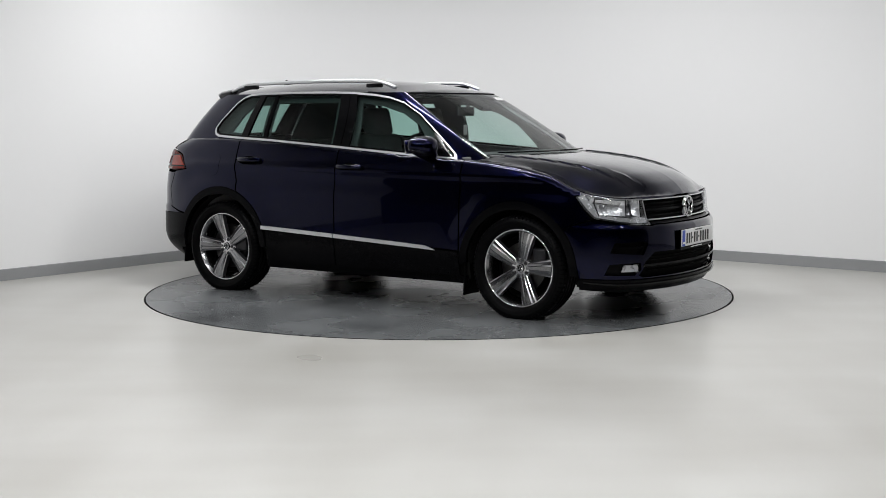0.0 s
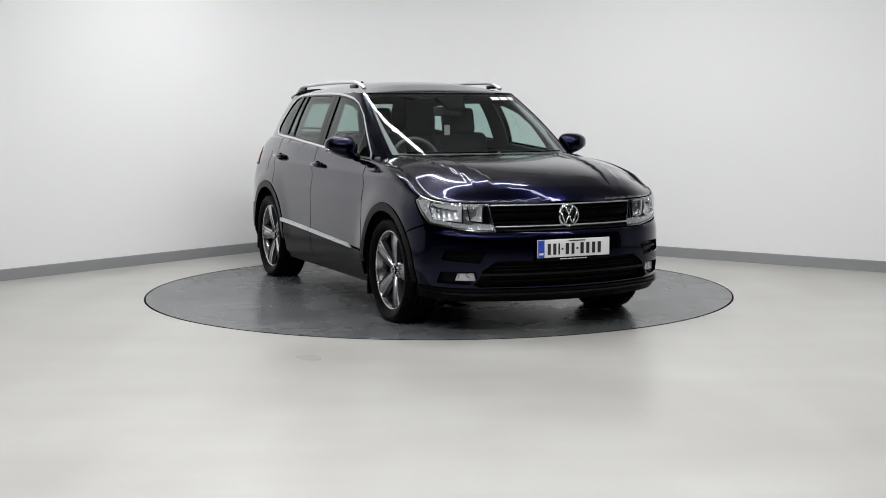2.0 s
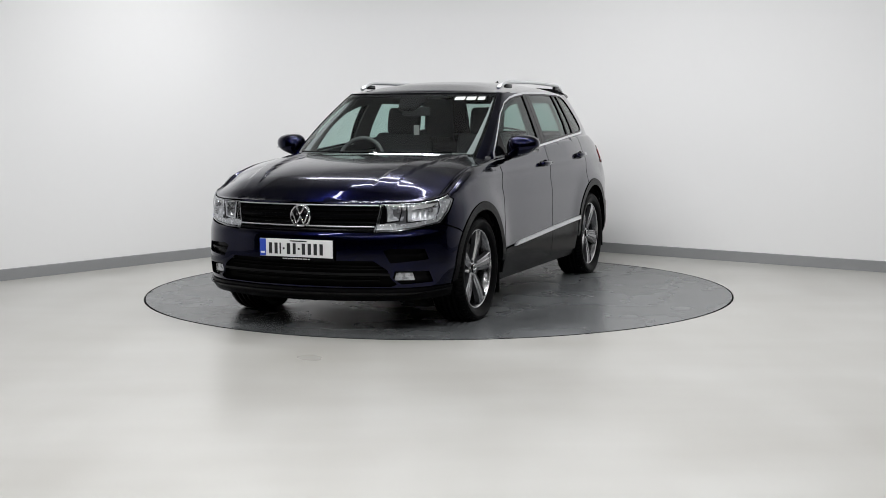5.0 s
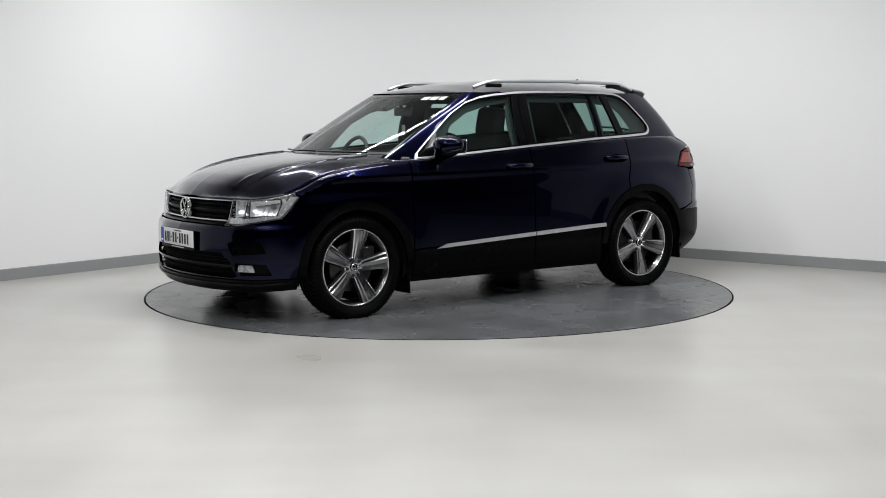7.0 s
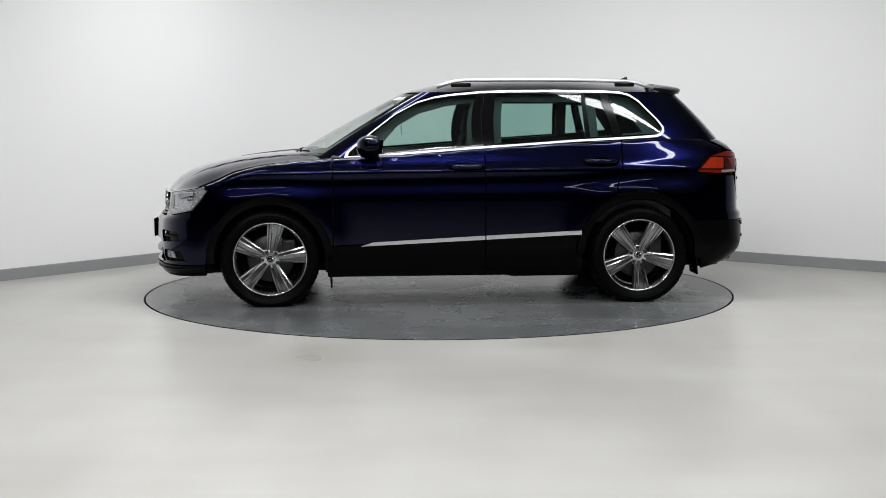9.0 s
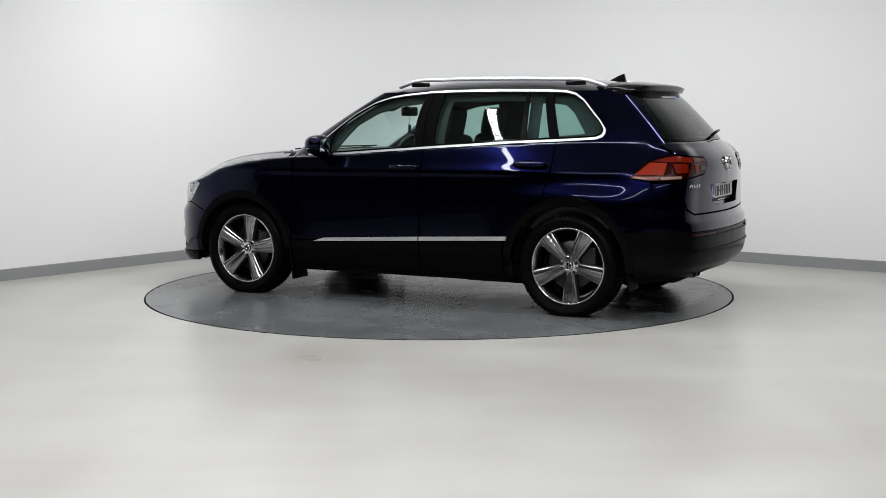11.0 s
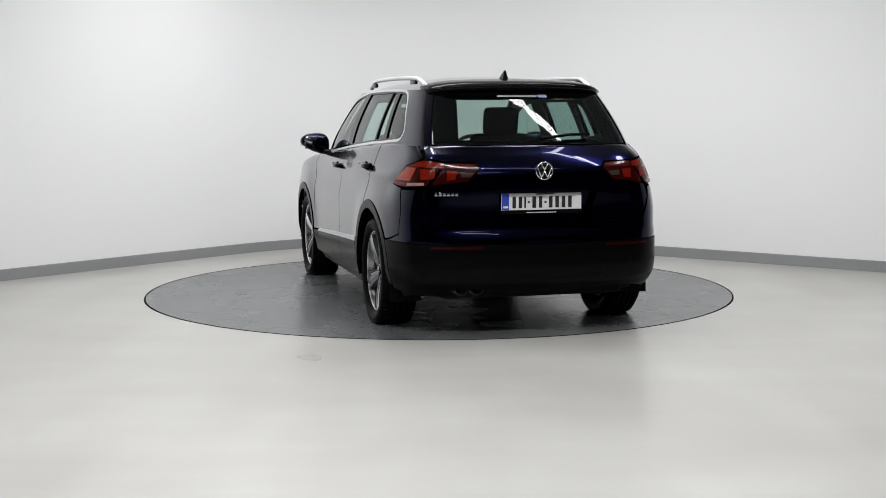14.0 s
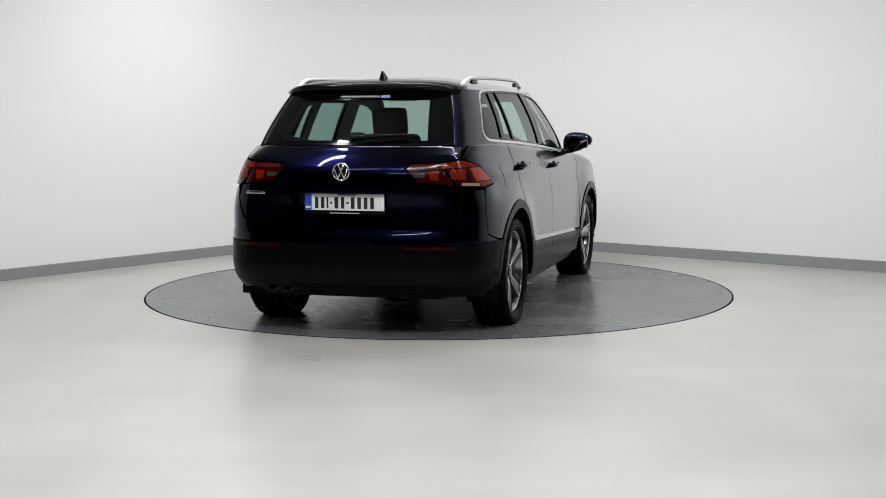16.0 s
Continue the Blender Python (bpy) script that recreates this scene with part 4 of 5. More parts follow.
    rw = on([(-0.34, low_z(-0.34) + 0.03), (-0.98, low_z(-0.98) + 0.03), (-0.965, top_z(-0.965) - 0.055), (-0.36, top_z(-0.36) - 0.055)])
    qw = on([(-1.06, low_z(-1.06) + 0.04), (-1.40, 1.255), (-1.30, 1.40), (-1.22, 1.465), (-1.05, 1.475)])
    pick(frame_line, cabin, "inner_door_frame", TRIM, step=0.05, holes=[fw, rw, qw], lift=-0.05, thick=0.012)
    pick([(a_u - 0.10, 1.085), (a_u - 0.01, 1.085), (a_u - 0.01, 1.52), (a_u - 0.055, 1.52)], cabin, "pillar_lining", HEADLINING, "pale grey pillar lining", step=0.05, lift=-0.035, thick=0.012)
    # windscreen
    def half_line(u, z0, z1):
        return [(-u, z0), (u, z0), (u, z1), (-u, z1)]
    ws = half_line(a_u - 0.012, 1.075, 1.523)
    w = part("windscreen", patch(ws, cabin, step=0.05, lift=-0.004, thick=0), SCREEN, car, "clear windscreen with small stickers")
    part("windscreen_border", patch(half_line(a_u - 0.002, 1.062, zt), cabin, step=0.04, lift=-0.006, thick=0.006, holes=[half_line(a_u - 0.035, 1.10, 1.512)]), GLOSS, w)
    part("sensor_housing", patch([(-0.11, 1.515), (-0.06, 1.43), (0.06, 1.43), (0.11, 1.515)], cabin, step=0.04, lift=-0.008, thick=0.03), PLASTIC, w)
    for u0, wd in ((0.36, 0.085), (0.46, 0.08), (0.56, 0.07)):
        part("sticker", patch([(u0, 1.482), (u0 + wd, 1.482), (u0 + wd, 1.506), (u0, 1.506)], cabin, step=0.04, lift=-0.0025, thick=0.001), PAPER, w, "small white windscreen sticker")
    for y0, y1 in ((-0.62, 0.02), (0.05, 0.58)):
        pts = [(hood_x, y, 1.108) for hood_x, y in ((1.03 if abs(y0) > 0.5 else 1.155, y0), (1.14, (y0 + y1) / 2), (1.155 if abs(y1) < 0.5 else 1.06, y1))]
        part("wiper_blade", tube(pts, 0.006, 6), PLASTIC, car, "black windscreen wiper")
    part("cowl_panel", box_bm(0.16, 1.12, 0.02, (1.11, 0, 1.062), 0.005), PLASTIC, car)
    # rear glass, spoiler, wiper
    e = CAB_END
    back = lambda u, z0, z1: [(u, z0), (2 * e - u, z0), (2 * e - u, z1), (u, z1)]
    rg = part("rear_screen", patch(back(c_u + 0.02, 1.205, 1.50), cabin_back, step=0.05, lift=-0.004, thick=0), PRIVACY, car, "tinted rear screen")
    part("rear_screen_border", patch(back(c_u + 0.003, 1.192, zt), cabin_back, step=0.04, lift=-0.006, thick=0.008, holes=[back(c_u + 0.18, 1.22, 1.475)]), GLOSS, rg)
    # pale bars stand for the dealer's lettering
    for k in range(21):
        u = e - 0.21 + k * 0.0165
        h_ = 0.012 if k % 4 == 1 else 0.009
        part("lettering_bar", patch([(u, 1.486), (u + 0.0125, 1.486), (u + 0.0125, 1.486 + h_), (u, 1.486 + h_)], cabin_back, step=0.03, lift=-0.001, thick=0.0008), PAPER, rg)
    part("lettering_patch", patch([(e + 0.145, 1.482), (e + 0.215, 1.482), (e + 0.22, 1.49), (e + 0.215, 1.499), (e + 0.145, 1.499)], cabin_back, step=0.03, lift=-0.001, thick=0.0008), PALEBLUE, rg, "pale blue sticker at the end of the lettering")
    verts, faces, n = [], [], 28
    rows_ = ((-1.57, 1.602, 0.0), (-1.66, 1.590, 0.0), (-1.745, 1.578, 0.0), (-1.776, 1.564, 0.0), (-1.764, 1.532, 0.0), (-1.70, 1.517, 0.0), (-1.61, 1.51, 0.0))
    for i in range(n + 1):
        s = -1 + 2 * i / n
        for x, z, _ in rows_:
            y = s * 0.585
            verts.append((x + 0.03 * s * s + 0.11 * abs(s)**7, y, z - 0.012 * s * s - 0.03 * abs(s)**7 * (1 if z > 1.55 else 0.3)))
    k = len(rows_)
    for i in range(n):
        for j in range(k):
            faces.append((i * k + j, i * k + (j + 1) % k, (i + 1) * k + (j + 1) % k, (i + 1) * k + j))
    faces += [tuple(range(k))[::-1], tuple(n * k + j for j in range(k))]
    sp = part("roof_spoiler", (verts, faces), GLOSS, car, "gloss black roof spoiler")
    part("brake_light", box_bm(0.012, 0.34, 0.014, (-1.750, 0, 1.547), 0.003), DARKRED, sp)
    part("rear_wiper", tube([(-2.075, -0.02, 1.222), (-2.06, -0.2, 1.245), (-2.03, -0.36, 1.25)], 0.013, 8, flat=0.7), PLASTIC, car)
    # roof skin
    us = np.concatenate([np.linspace(-CAB_END, CAB_END, 241)])
    ks = np.linspace(0, 1, 16)
    U, K = np.meshgrid(us, ks)
    X, Y, Z = roof(U.ravel(), K.ravel())
    nu = len(us)
    fs = [(r * nu + c, r * nu + c + 1, (r + 1) * nu + c + 1, (r + 1) * nu + c) for r in range(len(ks) - 1) for c in range(nu - 1)]
    vs = list(zip(X, Y, Z))
    part("roof", (vs, fs), PAINT, car)
    part("headliner", ([(x, y * 0.97, z - 0.025) for x, y, z in vs], [f[::-1] for f in fs]), HEADLINING, car)
    # roof rails
    for s in (1, -1):
        pts = []
        for t in np.linspace(0, 1, 26):
            x = 0.12 - 1.62 * t
            lift = min(1.0, min(t, 1 - t) / 0.13)
            pts.append((x, s * (0.575 + 0.02 * math.sin(math.pi * t) - 0.03 * max(0, t - 0.7)), 1.572 + 0.046 * math.sin(lift * math.pi / 2) + 0.012 * math.sin(math.pi * t) - 0.012 * t))
        r = part("roof_rail", tube(pts, 0.017, 10, flat=0.8), SATIN, car, "silver roof rail")
        for x in (-0.06, -1.28):
            part("rail_foot", box_bm(0.15, 0.022, 0.03, (x, s * 0.588, 1.588), 0.011), GLOSS, r)
    # aerial fin
    fv = [(-1.29, 0, 1.605), (-1.36, 0.024, 1.605), (-1.44, 0.020, 1.602), (-1.44, -0.020, 1.602), (-1.36, -0.024, 1.605), (-1.385, 0.007, 1.648), (-1.425, 0.004, 1.664), (-1.425, -0.004, 1.664), (-1.385, -0.007, 1.648)]
    ff = [(0, 1, 5), (1, 2, 6, 5), (2, 3, 7, 6), (3, 4, 8, 7), (4, 0, 8), (0, 5, 8), (5, 6, 7, 8), (0, 4, 3, 2, 1)]
    part("aerial_fin", (fv, ff, False), GLOSS, car, "small black shark-fin aerial")
    # door mirrors
    for s in (1, -1):
        bm = bmesh.new()
        bmesh.ops.create_uvsphere(bm, u_segments=28, v_segments=18, radius=1.0)
        for v in bm.verts:
            x, y, z = v.co
            q = lambda c, e: math.copysign(abs(c)**e, c)
            back = 0.06 if x < 0 else 0.115
            v.co = (q(x, 0.8) * back * (1 - 0.25 * max(0, y)), q(y, 0.8) * 0.118, q(z, 0.75) * 0.082 * (1 - 0.22 * y))
            v.co.z = (v.co.z if v.co.z > 0 else (0.84 - 0.34 * y) * v.co.z) + 0.012 * y
        for f in bm.faces:
            f.smooth = True
        mp = (0.60, 0.945, 1.145)
        bmesh.ops.transform(bm, matrix=Matrix.Diagonal((1, s, 1, 1)) @ Matrix.Translation(mp) @ pose(0, 0, 0, 0, 0, 8), verts=bm.verts)
        if s < 0:
            bmesh.ops.reverse_faces(bm, faces=bm.faces)
        mo = part("door_mirror", bm, PAINT, car, "navy door mirror")
        part("mirror_glass", box_bm(0.004, 0.172, 0.095, (0.548, s * 0.952, 1.151), 0.0015, pose(0, 0, 0, 0, -4, s * 12)), CHROME, mo)
        v_, f_ = tube([(0.60, 0.80, 1.07), (0.605, 0.84, 1.075), (0.61, 0.90, 1.095)], 0.05, 10, flat=0.5)
        part("mirror_arm", (v_, f_) if s > 0 else mirrored((v_, f_)), GLOSS, mo)
        v_, f_ = tube([(0.67, 0.86, 1.118), (0.70, 0.95, 1.122), (0.66, 1.04, 1.128), (0.61, 1.058, 1.13)], 0.006, 6)
        part("mirror_indicator", (v_, f_) if s > 0 else mirrored((v_, f_)), LENS, mo)


def emblem(at, facing, size, parent):
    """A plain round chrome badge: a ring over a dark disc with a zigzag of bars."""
    m = Matrix.Translation(at) @ (pose(0, 0, 0, 0, 0, -90) if facing > 0 else pose(0, 0, 0, 0, 0, 90))
    put = lambda sh: ([tuple(m @ Vector(v)) for v in sh[0]], sh[1])
    b = part("badge", put(lathe([(0.0, 0.004), (size * 0.9, 0.004), (size * 0.9, -0.01)], 40)), GLOSS, parent, "round chrome badge with a zigzag")
    part("badge_ring", put(lathe([(size * 0.86, 0.004), (size * 0.88, 0.012), (size * 0.97, 0.012), (size, 0.004), (size, -0.012)], 48)), CHROME, b)
    r = size * 0.86
    for a, c in (((-0.42, 0.9), (0.0, 0.12)), ((0.42, 0.9), (0.0, 0.12)), ((-0.9, 0.36), (-0.42, -0.85)), ((0.9, 0.36), (0.42, -0.85)), ((-0.42, -0.85), (0.0, 0.02)), ((0.42, -0.85), (0.0, 0.02))):
        part("badge_bar", put(tube([(a[0] * r, 0.009, a[1] * r), (c[0] * r, 0.009, c[1] * r)], size * 0.085, 6)), CHROME, b)


def plate(at, facing, h_=0.112):
    """White number plate with a blue band; plain bars stand for its characters."""
    x, z = at
    s = facing
    p = part("number_plate", box_bm(0.012, 0.52, h_, (x, 0, z), 0.003), WHITE, car, "white number plate with blue band")
    part("plate_holder", box_bm(0.010, 0.532, 0.135, (x - s * 0.006, 0, z - 0.01), 0.003), PLASTIC, p)
    left = -s * 0.26
    d = s
    part("plate_band", box_bm(0.002, 0.044, h_ - 0.004, (x + s * 0.0072, left + d * 0.024, z)), BLUE, p)
    part("plate_code_bar", box_bm(0.002, 0.03, 0.012, (x + s * 0.0085, left + d * 0.024, z - 0.032)), WHITE, p)
    y = 0.062
    for w in (0.036, 0.036, 0.018, 0.022, 0.04, 0.034, 0.022, 0.038, 0.038, 0.038, 0.038):
        h = 0.012 if w == 0.022 else 0.07
        part("plate_bar", box_bm(0.002, w * 0.6, h, (x + s * 0.0075, left + d * (y + w / 2), z - 0.004)), INK, p)
        y += w + 0.004
    part("plate_line", box_bm(0.002, 0.12, 0.007, (x + s * 0.0075, d * 0.02, z + 0.045)), INK, p)
    for k in range(-5, 6):
        part("holder_bar", box_bm(0.002, 0.012, 0.006, (x - s * 0.0002, k * 0.018, z - 0.068)), WHITE, p)


def build_wheel(spin):
    """One wheel in its own space: the axle along y, the outer face at +y."""
    rim_r = 0.264
    w = new("wheel", None)
    w.parent = car
    tread = [(rim_r - 0.006, -0.085), (rim_r + 0.014, -0.102), (0.305, -0.119), (0.333, -0.115), (0.350, -0.100)]
    for c in (-0.058, -0.02, 0.02, 0.058):
        tread += [(0.3585, c - 0.006), (0.351, c - 0.004), (0.351, c + 0.004), (0.3585, c + 0.006)]
    tread += [(0.350, 0.100), (0.335, 0.115), (0.319, 0.1188), (0.316, 0.1205), (0.313, 0.1188), (0.295, 0.119), (rim_r + 0.014, 0.107), (rim_r + 0.002, 0.094), (rim_r - 0.006, 0.085)]

    def settle(points):
        """The tyre's foot, pressed flat on the ground and a little wider there."""
        return [(x, y * (1 + 0.07 * ramp(-z, 0.24, 0.34)), max(z, -HUB_Z + 0.001)) for x, y, z in points]

    def upright(ob):
        ob.matrix_basis = pose(0, 0, 0, 0, -spin, 0)
        return ob
    body = lathe(tread, 120)
    upright(part("tyre", (settle(body[0]), body[1]), RUBBER, w, "black road tyre"))
    # cross cuts on the shoulders of the tread
    vs, fs = [], []
    for k in range(72):
        for s in (-1, 1):
            a = 2 * math.pi * (k + (0.5 if s > 0 else 0)) / 72
            m = Matrix.Rotation(-a, 4, "Y")
            b = len(vs)
            for dx in (-0.0045, 0.0045):
                for yy, rr in ((s * 0.070, 0.3592), (s * 0.102, 0.3505), (s * 0.1165, 0.332)):
                    vs.append(tuple(m @ Vector((rr + 0.0012, yy, dx))))
            q = [(b, b + 1, b + 4, b + 3), (b + 1, b + 2, b + 5, b + 4)]
            fs += q if s > 0 else [t[::-1] for t in q]
    tagged(upright(part("tread", (settle(vs), fs), PLASTIC, w)), kind="stuff")
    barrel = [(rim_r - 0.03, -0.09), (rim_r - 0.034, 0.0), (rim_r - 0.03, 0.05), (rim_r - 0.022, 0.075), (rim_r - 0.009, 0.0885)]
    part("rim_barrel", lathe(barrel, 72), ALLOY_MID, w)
    part("rim_flange", lathe([(rim_r - 0.010, 0.087), (rim_r - 0.007, 0.0945), (rim_r - 0.001, 0.0955), (rim_r + 0.002, 0.092)], 96), ALLOY, w, "bright machined rim edge")
    # five broad spokes, each a pair of machined blades with a dark groove between
    sections = 14
    for k in range(5):
        ang = math.pi / 2 + 2 * math.pi * k / 5 + 0.1
        vs, fs = [], []
        for i in range(sections + 1):
            t = i / sections
            r = 0.045 + (rim_r - 0.012 - 0.045) * t
            half = 0.030 + 0.029 * t
            yb = 0.066 + 0.028 * math.sin(math.pi * 0.5 * t)
            edge_ = [(1.0, -0.005), (0.84, 0.0), (0.72, -0.009), (0.42, -0.007), (0.26, 0.0)]
            cs = [(-half - 0.006, yb - 0.035)] + [(-half * k_, yb + d) for k_, d in edge_] + [(half * k_, yb + d) for k_, d in edge_[::-1]] + [(half + 0.006, yb - 0.035)]
            for o, yy in cs:
                vs.append((math.cos(ang) * r - math.sin(ang) * o, yy, math.sin(ang) * r + math.cos(ang) * o))
        c = len(cs)
        bright, mid, dark = [], [], []
        for i in range(sections):
            for j in range(c - 1):
                f = (i * c + j, i * c + j + 1, (i + 1) * c + j + 1, (i + 1) * c + j)
                (bright if j in (1, 4, 6, 9) else mid if j in (3, 5, 7) else dark).append(f)
        sp = part("spoke", (vs, bright), ALLOY, w, "machined alloy spoke")
        part("spoke_flank", (vs, dark), ALLOY_DARK, sp)
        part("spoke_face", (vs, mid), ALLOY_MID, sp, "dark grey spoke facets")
    part("hub", lathe([(0.0, 0.062), (0.062, 0.064), (0.074, 0.058), (0.08, 0.02)], 40), ALLOY, w)
    cap = part("hub_cap", lathe([(0.0, 0.074), (0.026, 0.074), (0.030, 0.070), (0.031, 0.055)], 32), GLOSS, w, "dark hub cap with a chrome ring")
    part("cap_ring", lathe([(0.022, 0.0745), (0.023, 0.0765), (0.028, 0.0765), (0.030, 0.073)], 32), CHROME, cap)
    for a, c in (((-0.4, 0.9), (0.0, 0.05)), ((0.4, 0.9), (0.0, 0.05)), ((-0.85, 0.3), (-0.4, -0.8)), ((0.85, 0.3), (0.4, -0.8)), ((-0.4, -0.8), (0, 0)), ((0.4, -0.8), (0, 0))):
        part("cap_bar", tube([(a[0] * 0.022, 0.0755, a[1] * 0.022), (c[0] * 0.022, 0.0755, c[1] * 0.022)], 0.0022, 5), CHROME, cap)
    for k in range(5):
        a = math.pi / 2 + 2 * math.pi * (k + 0.5) / 5 + 0.1
        v, f = lathe([(0.0, 0.0695), (0.009, 0.0705), (0.0115, 0.070), (0.012, 0.055)], 12)
        part("wheel_bolt", ([(x + 0.056 * math.cos(a), y_, z + 0.056 * math.sin(a)) for x, y_, z in v], f), INK, w)
    part("brake_disc", lathe([(0.05, 0.02), (0.165, 0.02), (0.17, 0.015), (0.17, -0.01), (0.05, -0.01)], 48), DISCMETAL, w, "steel brake disc")
    upright(part("brake_caliper", box_bm(0.10, 0.06, 0.17, (-0.13, 0.01, 0.05), 0.015), ALLOY_DARK, w))
    part("wheel_back", lathe([(0.0, -0.03), (0.215, -0.05), (0.222, -0.02)], 32), UNDER, w)
    return w


def build_underside():
    # black shell added behind the panels so their gaps read as shade
    zs = np.linspace(0.24, 1.0, 14)
    us = np.linspace(-PLAN_END, PLAN_END, 260)
    U, Z = np.meshgrid(us, zs)
    top = EDGE_X(np.interp(np.abs(U.ravel()), PLAN_U, PLAN[:, 0]))
    zz = 0.24 + (Z.ravel() - 0.24) / 0.76 * (top - 0.24 - 0.03)
    X, Y, Zv = shell(U.ravel(), zz, False)
    X, Y = X * 0.972, Y * 0.955
    nu = len(us)
    fs = []
    for r in range(len(zs) - 1):
        for c in range(nu - 1):
            q = (r * nu + c, r * nu + c + 1, (r + 1) * nu + c + 1, (r + 1) * nu + c)
            if all(math.hypot(X[i] - a[0], Zv[i] - a[1]) > a[2] - 0.06 for a in ARCH.values() for i in q):
                fs.append(q)
    part("dark_gap_shell", (list(zip(X, Y, Zv)), fs), UNDER, car)
    part("floor_pan", box_bm(3.3, 1.44, 0.06, (-0.05, 0, 0.27), 0.02), UNDER, car)
    part("engine_tray", box_bm(0.75, 1.1, 0.05, (1.72, 0, 0.235), 0.02), UNDER, car)
    part("engine_block", box_bm(0.9, 1.1, 0.5, (1.5, 0, 0.58), 0.04), UNDER, car)
    part("fuel_tank", box_bm(0.7, 1.2, 0.12, (-0.75, 0, 0.22), 0.04), UNDER, car)
    for x in (AXLE, -AXLE):
        part("axle_beam", tube([(x, -0.62, 0.33), (x, 0.62, 0.33)], 0.05, 10), UNDER, car)
        for s in (1, -1):
            v, f = lathe([(0.40, 0.0), (0.40, 0.28)], 40)
            keep = [q for q in f if all(v[i][2] > -0.06 for i in q)]
            sh = [(px + x, s * (0.59 + py), pz + 0.35) for px, py, pz in v]
            used = sorted({i for q in keep for i in q})
            slot = {old: k for k, old in enumerate(used)}
            part("arch_liner", ([sh[i] for i in used], [tuple(slot[i] for i in q) for q in keep]), UNDER, car)
            part("inner_arch", box_bm(0.8, 0.02, 0.5, (x, s * 0.57, 0.55)), UNDER, car)
            fx = x - 0.43
            part("mud_flap", box_bm(0.012, 0.20, 0.235 if x > 0 else 0.18, (fx, s * 0.775, 0.245 if x > 0 else 0.285), 0.004, pose(0, 0, 0, 0, 4, 0)), RUBBER, car, "black rubber mud flap")


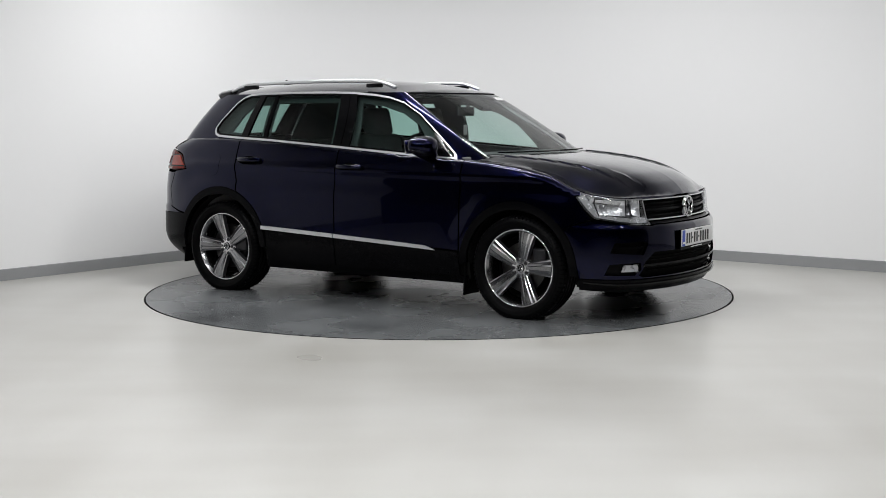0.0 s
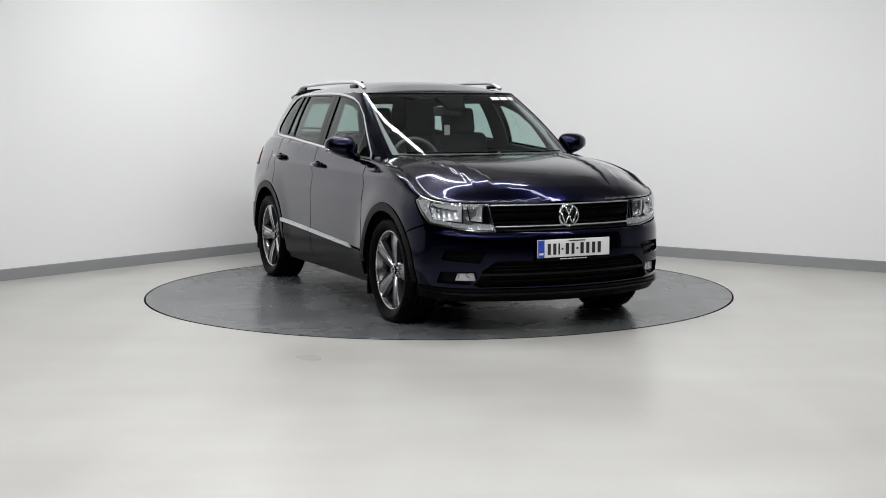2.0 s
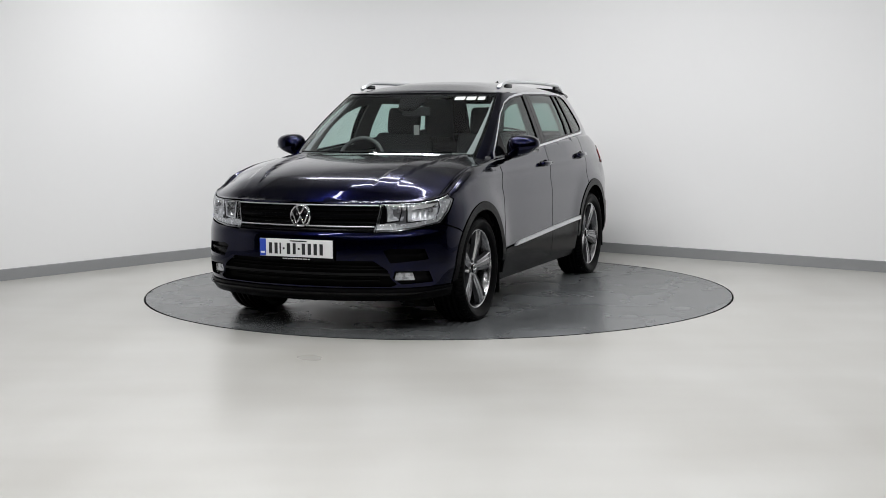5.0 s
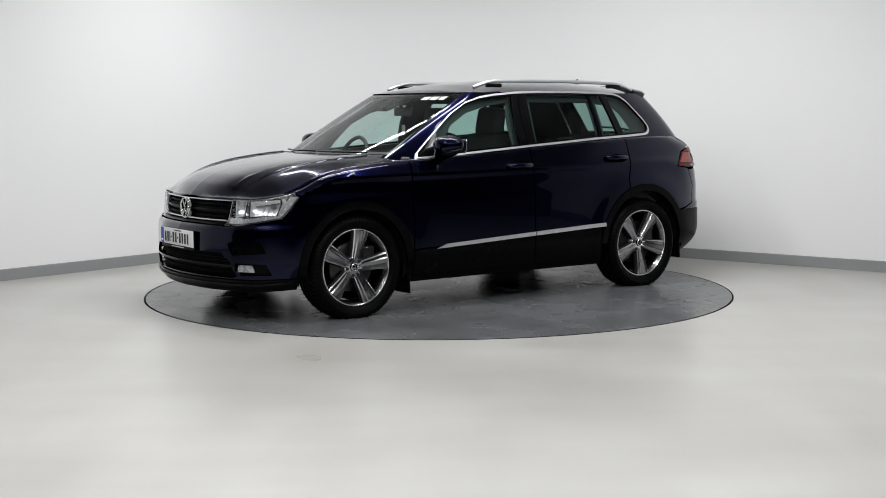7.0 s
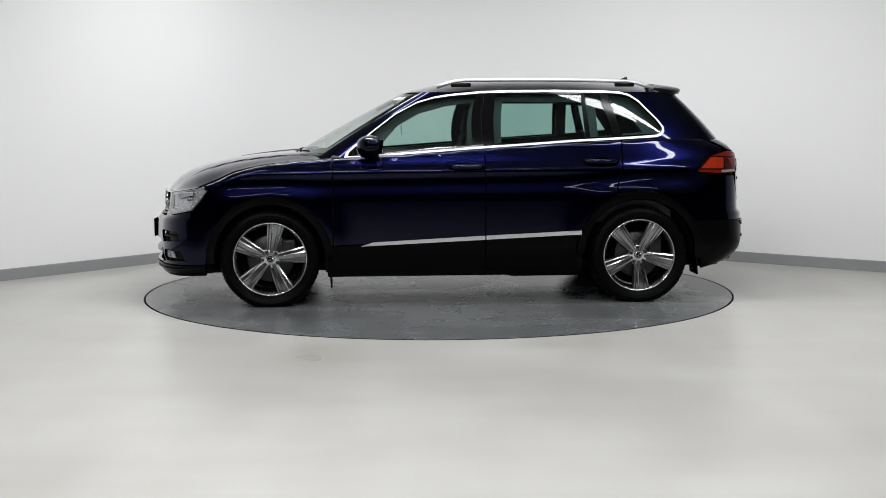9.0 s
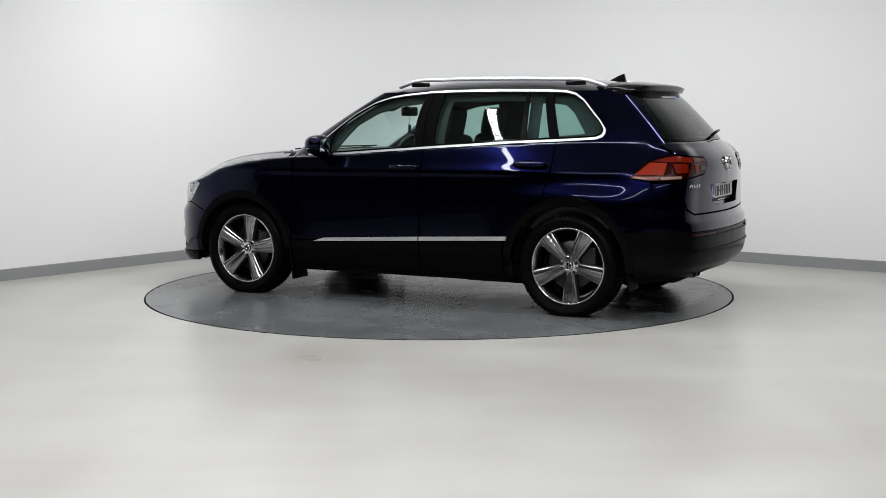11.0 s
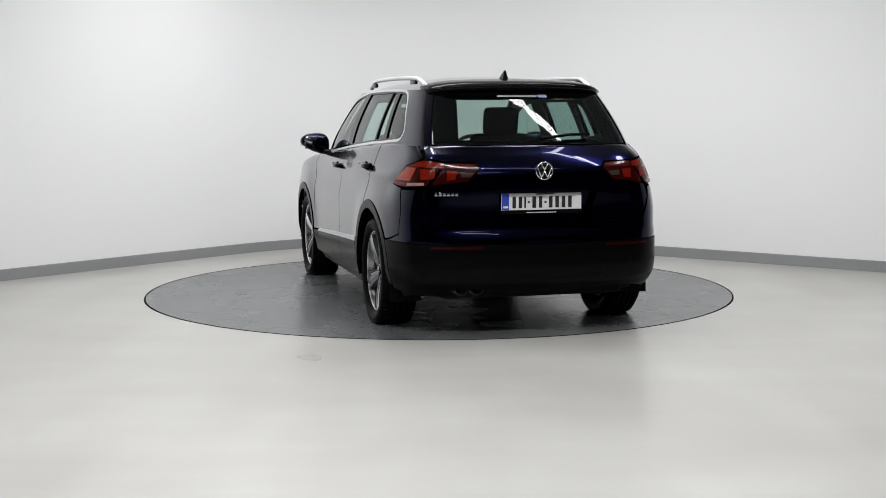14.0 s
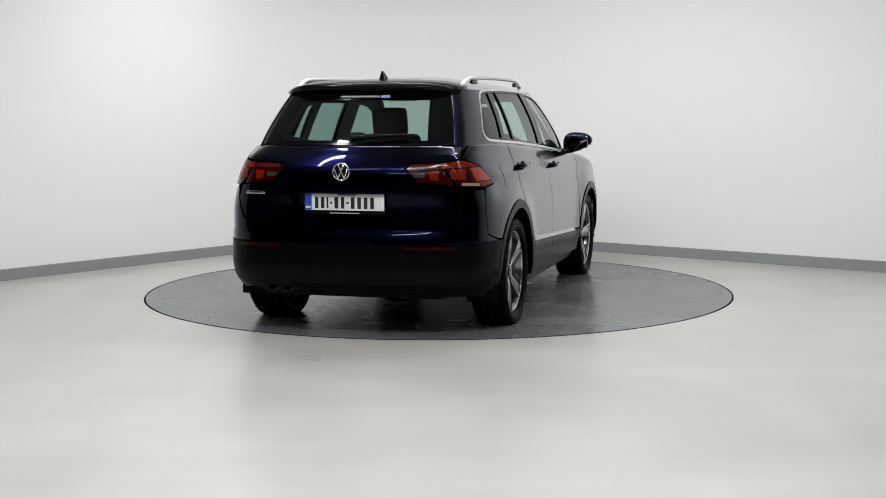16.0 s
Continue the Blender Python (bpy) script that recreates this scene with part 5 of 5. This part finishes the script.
def build_interior():
    part("dashboard", box_bm(0.42, 1.36, 0.22, (0.82, 0, 0.985), 0.07, None, 3), TRIM, car)
    part("dash_top", box_bm(0.5, 1.34, 0.03, (0.86, 0, 1.075), 0.012), TRIM, car)
    part("parcel_shelf", box_bm(0.5, 1.2, 0.03, (-1.72, 0, 1.06), 0.01), TRIM, car)
    for s in (1, -1):
        part("door_lining", box_bm(2.5, 0.05, 0.5, (-0.35, s * 0.76, 0.83), 0.02), TRIM, car)
    ring = [(0.60 - 0.06 * math.sin(t), -0.36 + 0.185 * math.cos(t), 1.02 + 0.175 * math.sin(t)) for t in np.linspace(0, 2 * math.pi, 40, endpoint=False)]
    wh = part("steering_wheel", tube(ring, 0.016, 8, closed=True), TRIM, car, "black steering wheel")
    part("wheel_boss", box_bm(0.05, 0.36, 0.05, (0.61, -0.36, 1.02), 0.02), TRIM, wh)
    def seat(x, y, lean, rear=False):
        b = part("seat_back", box_bm(0.15, 0.48, 0.65 if not rear else 0.56, (x - 0.02, y, 0.905 if not rear else 0.86), 0.07, pose(0, 0, 0, 0, lean, 0), 3), CLOTH, car, "dark cloth seat")
        part("seat_cushion", box_bm(0.5, 0.48, 0.16, (x + 0.24, y, 0.60), 0.05, None, 3), CLOTH, b)
        h = 1.315 if not rear else 1.12
        part("headrest", box_bm(0.11, 0.27, 0.22 if not rear else 0.12, (x - 0.08, y, h), 0.05, pose(0, 0, 0, 0, lean, 0), 3), CLOTH, b)
        for d in (-0.06, 0.06):
            part("headrest_post", tube([(x - 0.075, y + d, h - 0.16), (x - 0.08, y + d, h - 0.05)], 0.007, 6), STEEL, b)
    for y in (0.36, -0.36):
        seat(-0.13, y, -12)
        seat(-0.92, y * 1.06, -14, True)
    seat(-0.93, 0.0, -14, True)
    m = part("interior_mirror", box_bm(0.03, 0.23, 0.07, (0.36, 0, 1.395), 0.014, None, 3), TRIM, car, "black interior mirror")
    part("mirror_stem", tube([(0.37, 0, 1.42), (0.42, 0, 1.47)], 0.012, 8), TRIM, m)
    c = part("hanging_air_freshener", box_bm(0.006, 0.045, 0.075, (0.36, 0.0, 1.255), 0.002), PAPER, car, "pale card air freshener on a cord")
    part("cord", tube([(0.36, 0, 1.29), (0.36, 0, 1.37)], 0.0015, 5), INK, c)


build_flanks()
build_front()
build_rear()
build_cabin()
bx_, by_, bz_ = (float(v) for v in shell(0.0, 0.738))
emblem((bx_ + 0.008, 0, 0.738), 1, 0.073, car)
bx_, by_, bz_ = (float(v) for v in shell(PLAN_END, 1.03))
emblem((bx_ - 0.006, 0, 1.03), -1, 0.056, car)
plate((2.245 + 0.004, 0.540), 1)
plate((-2.158, 0.841), -1, 0.103)
# plain chrome bars for the model lettering
for k_ in range(6):
    y_ = 0.664 - k_ * 0.0245
    bx_, _, _ = (float(v) for v in shell_back(tail_u(y_, 0.893), 0.893))
    part("badge_letter_bar", box_bm(0.006, 0.017, 0.020, (bx_ - 0.002, y_, 0.893), 0.002), CHROME, car)
for x_, s_, spin_ in ((AXLE, 1, -4.3), (-AXLE, 1, -25.3), (AXLE, -1, -9.3), (-AXLE, -1, 21.7)):
    _w = build_wheel(spin_)
    _w.matrix_basis = pose(x_, s_ * 0.782, HUB_Z, 0, 0, 0 if s_ > 0 else 180) @ pose(0, 0, 0, 0, spin_, 0)
build_underside()
build_interior()


# ---- motion ----
OFF_X, OFF_Y = 0.072, 0.059


def motions():
    rows_car, rows_table = [], []
    for k in range(65):
        t = k * 0.25
        turn = -90.78 - 15.79 * (t - 3.6)
        rows_table.append((t, pose(0, 0, 0, 0, 0, turn)))
        rows_car.append((t, pose(0, 0, 0, 0, 0, turn) @ pose(-OFF_X, -OFF_Y, 0)))
    walk(turntable, rows_table)
    walk(car, rows_car)


motions()
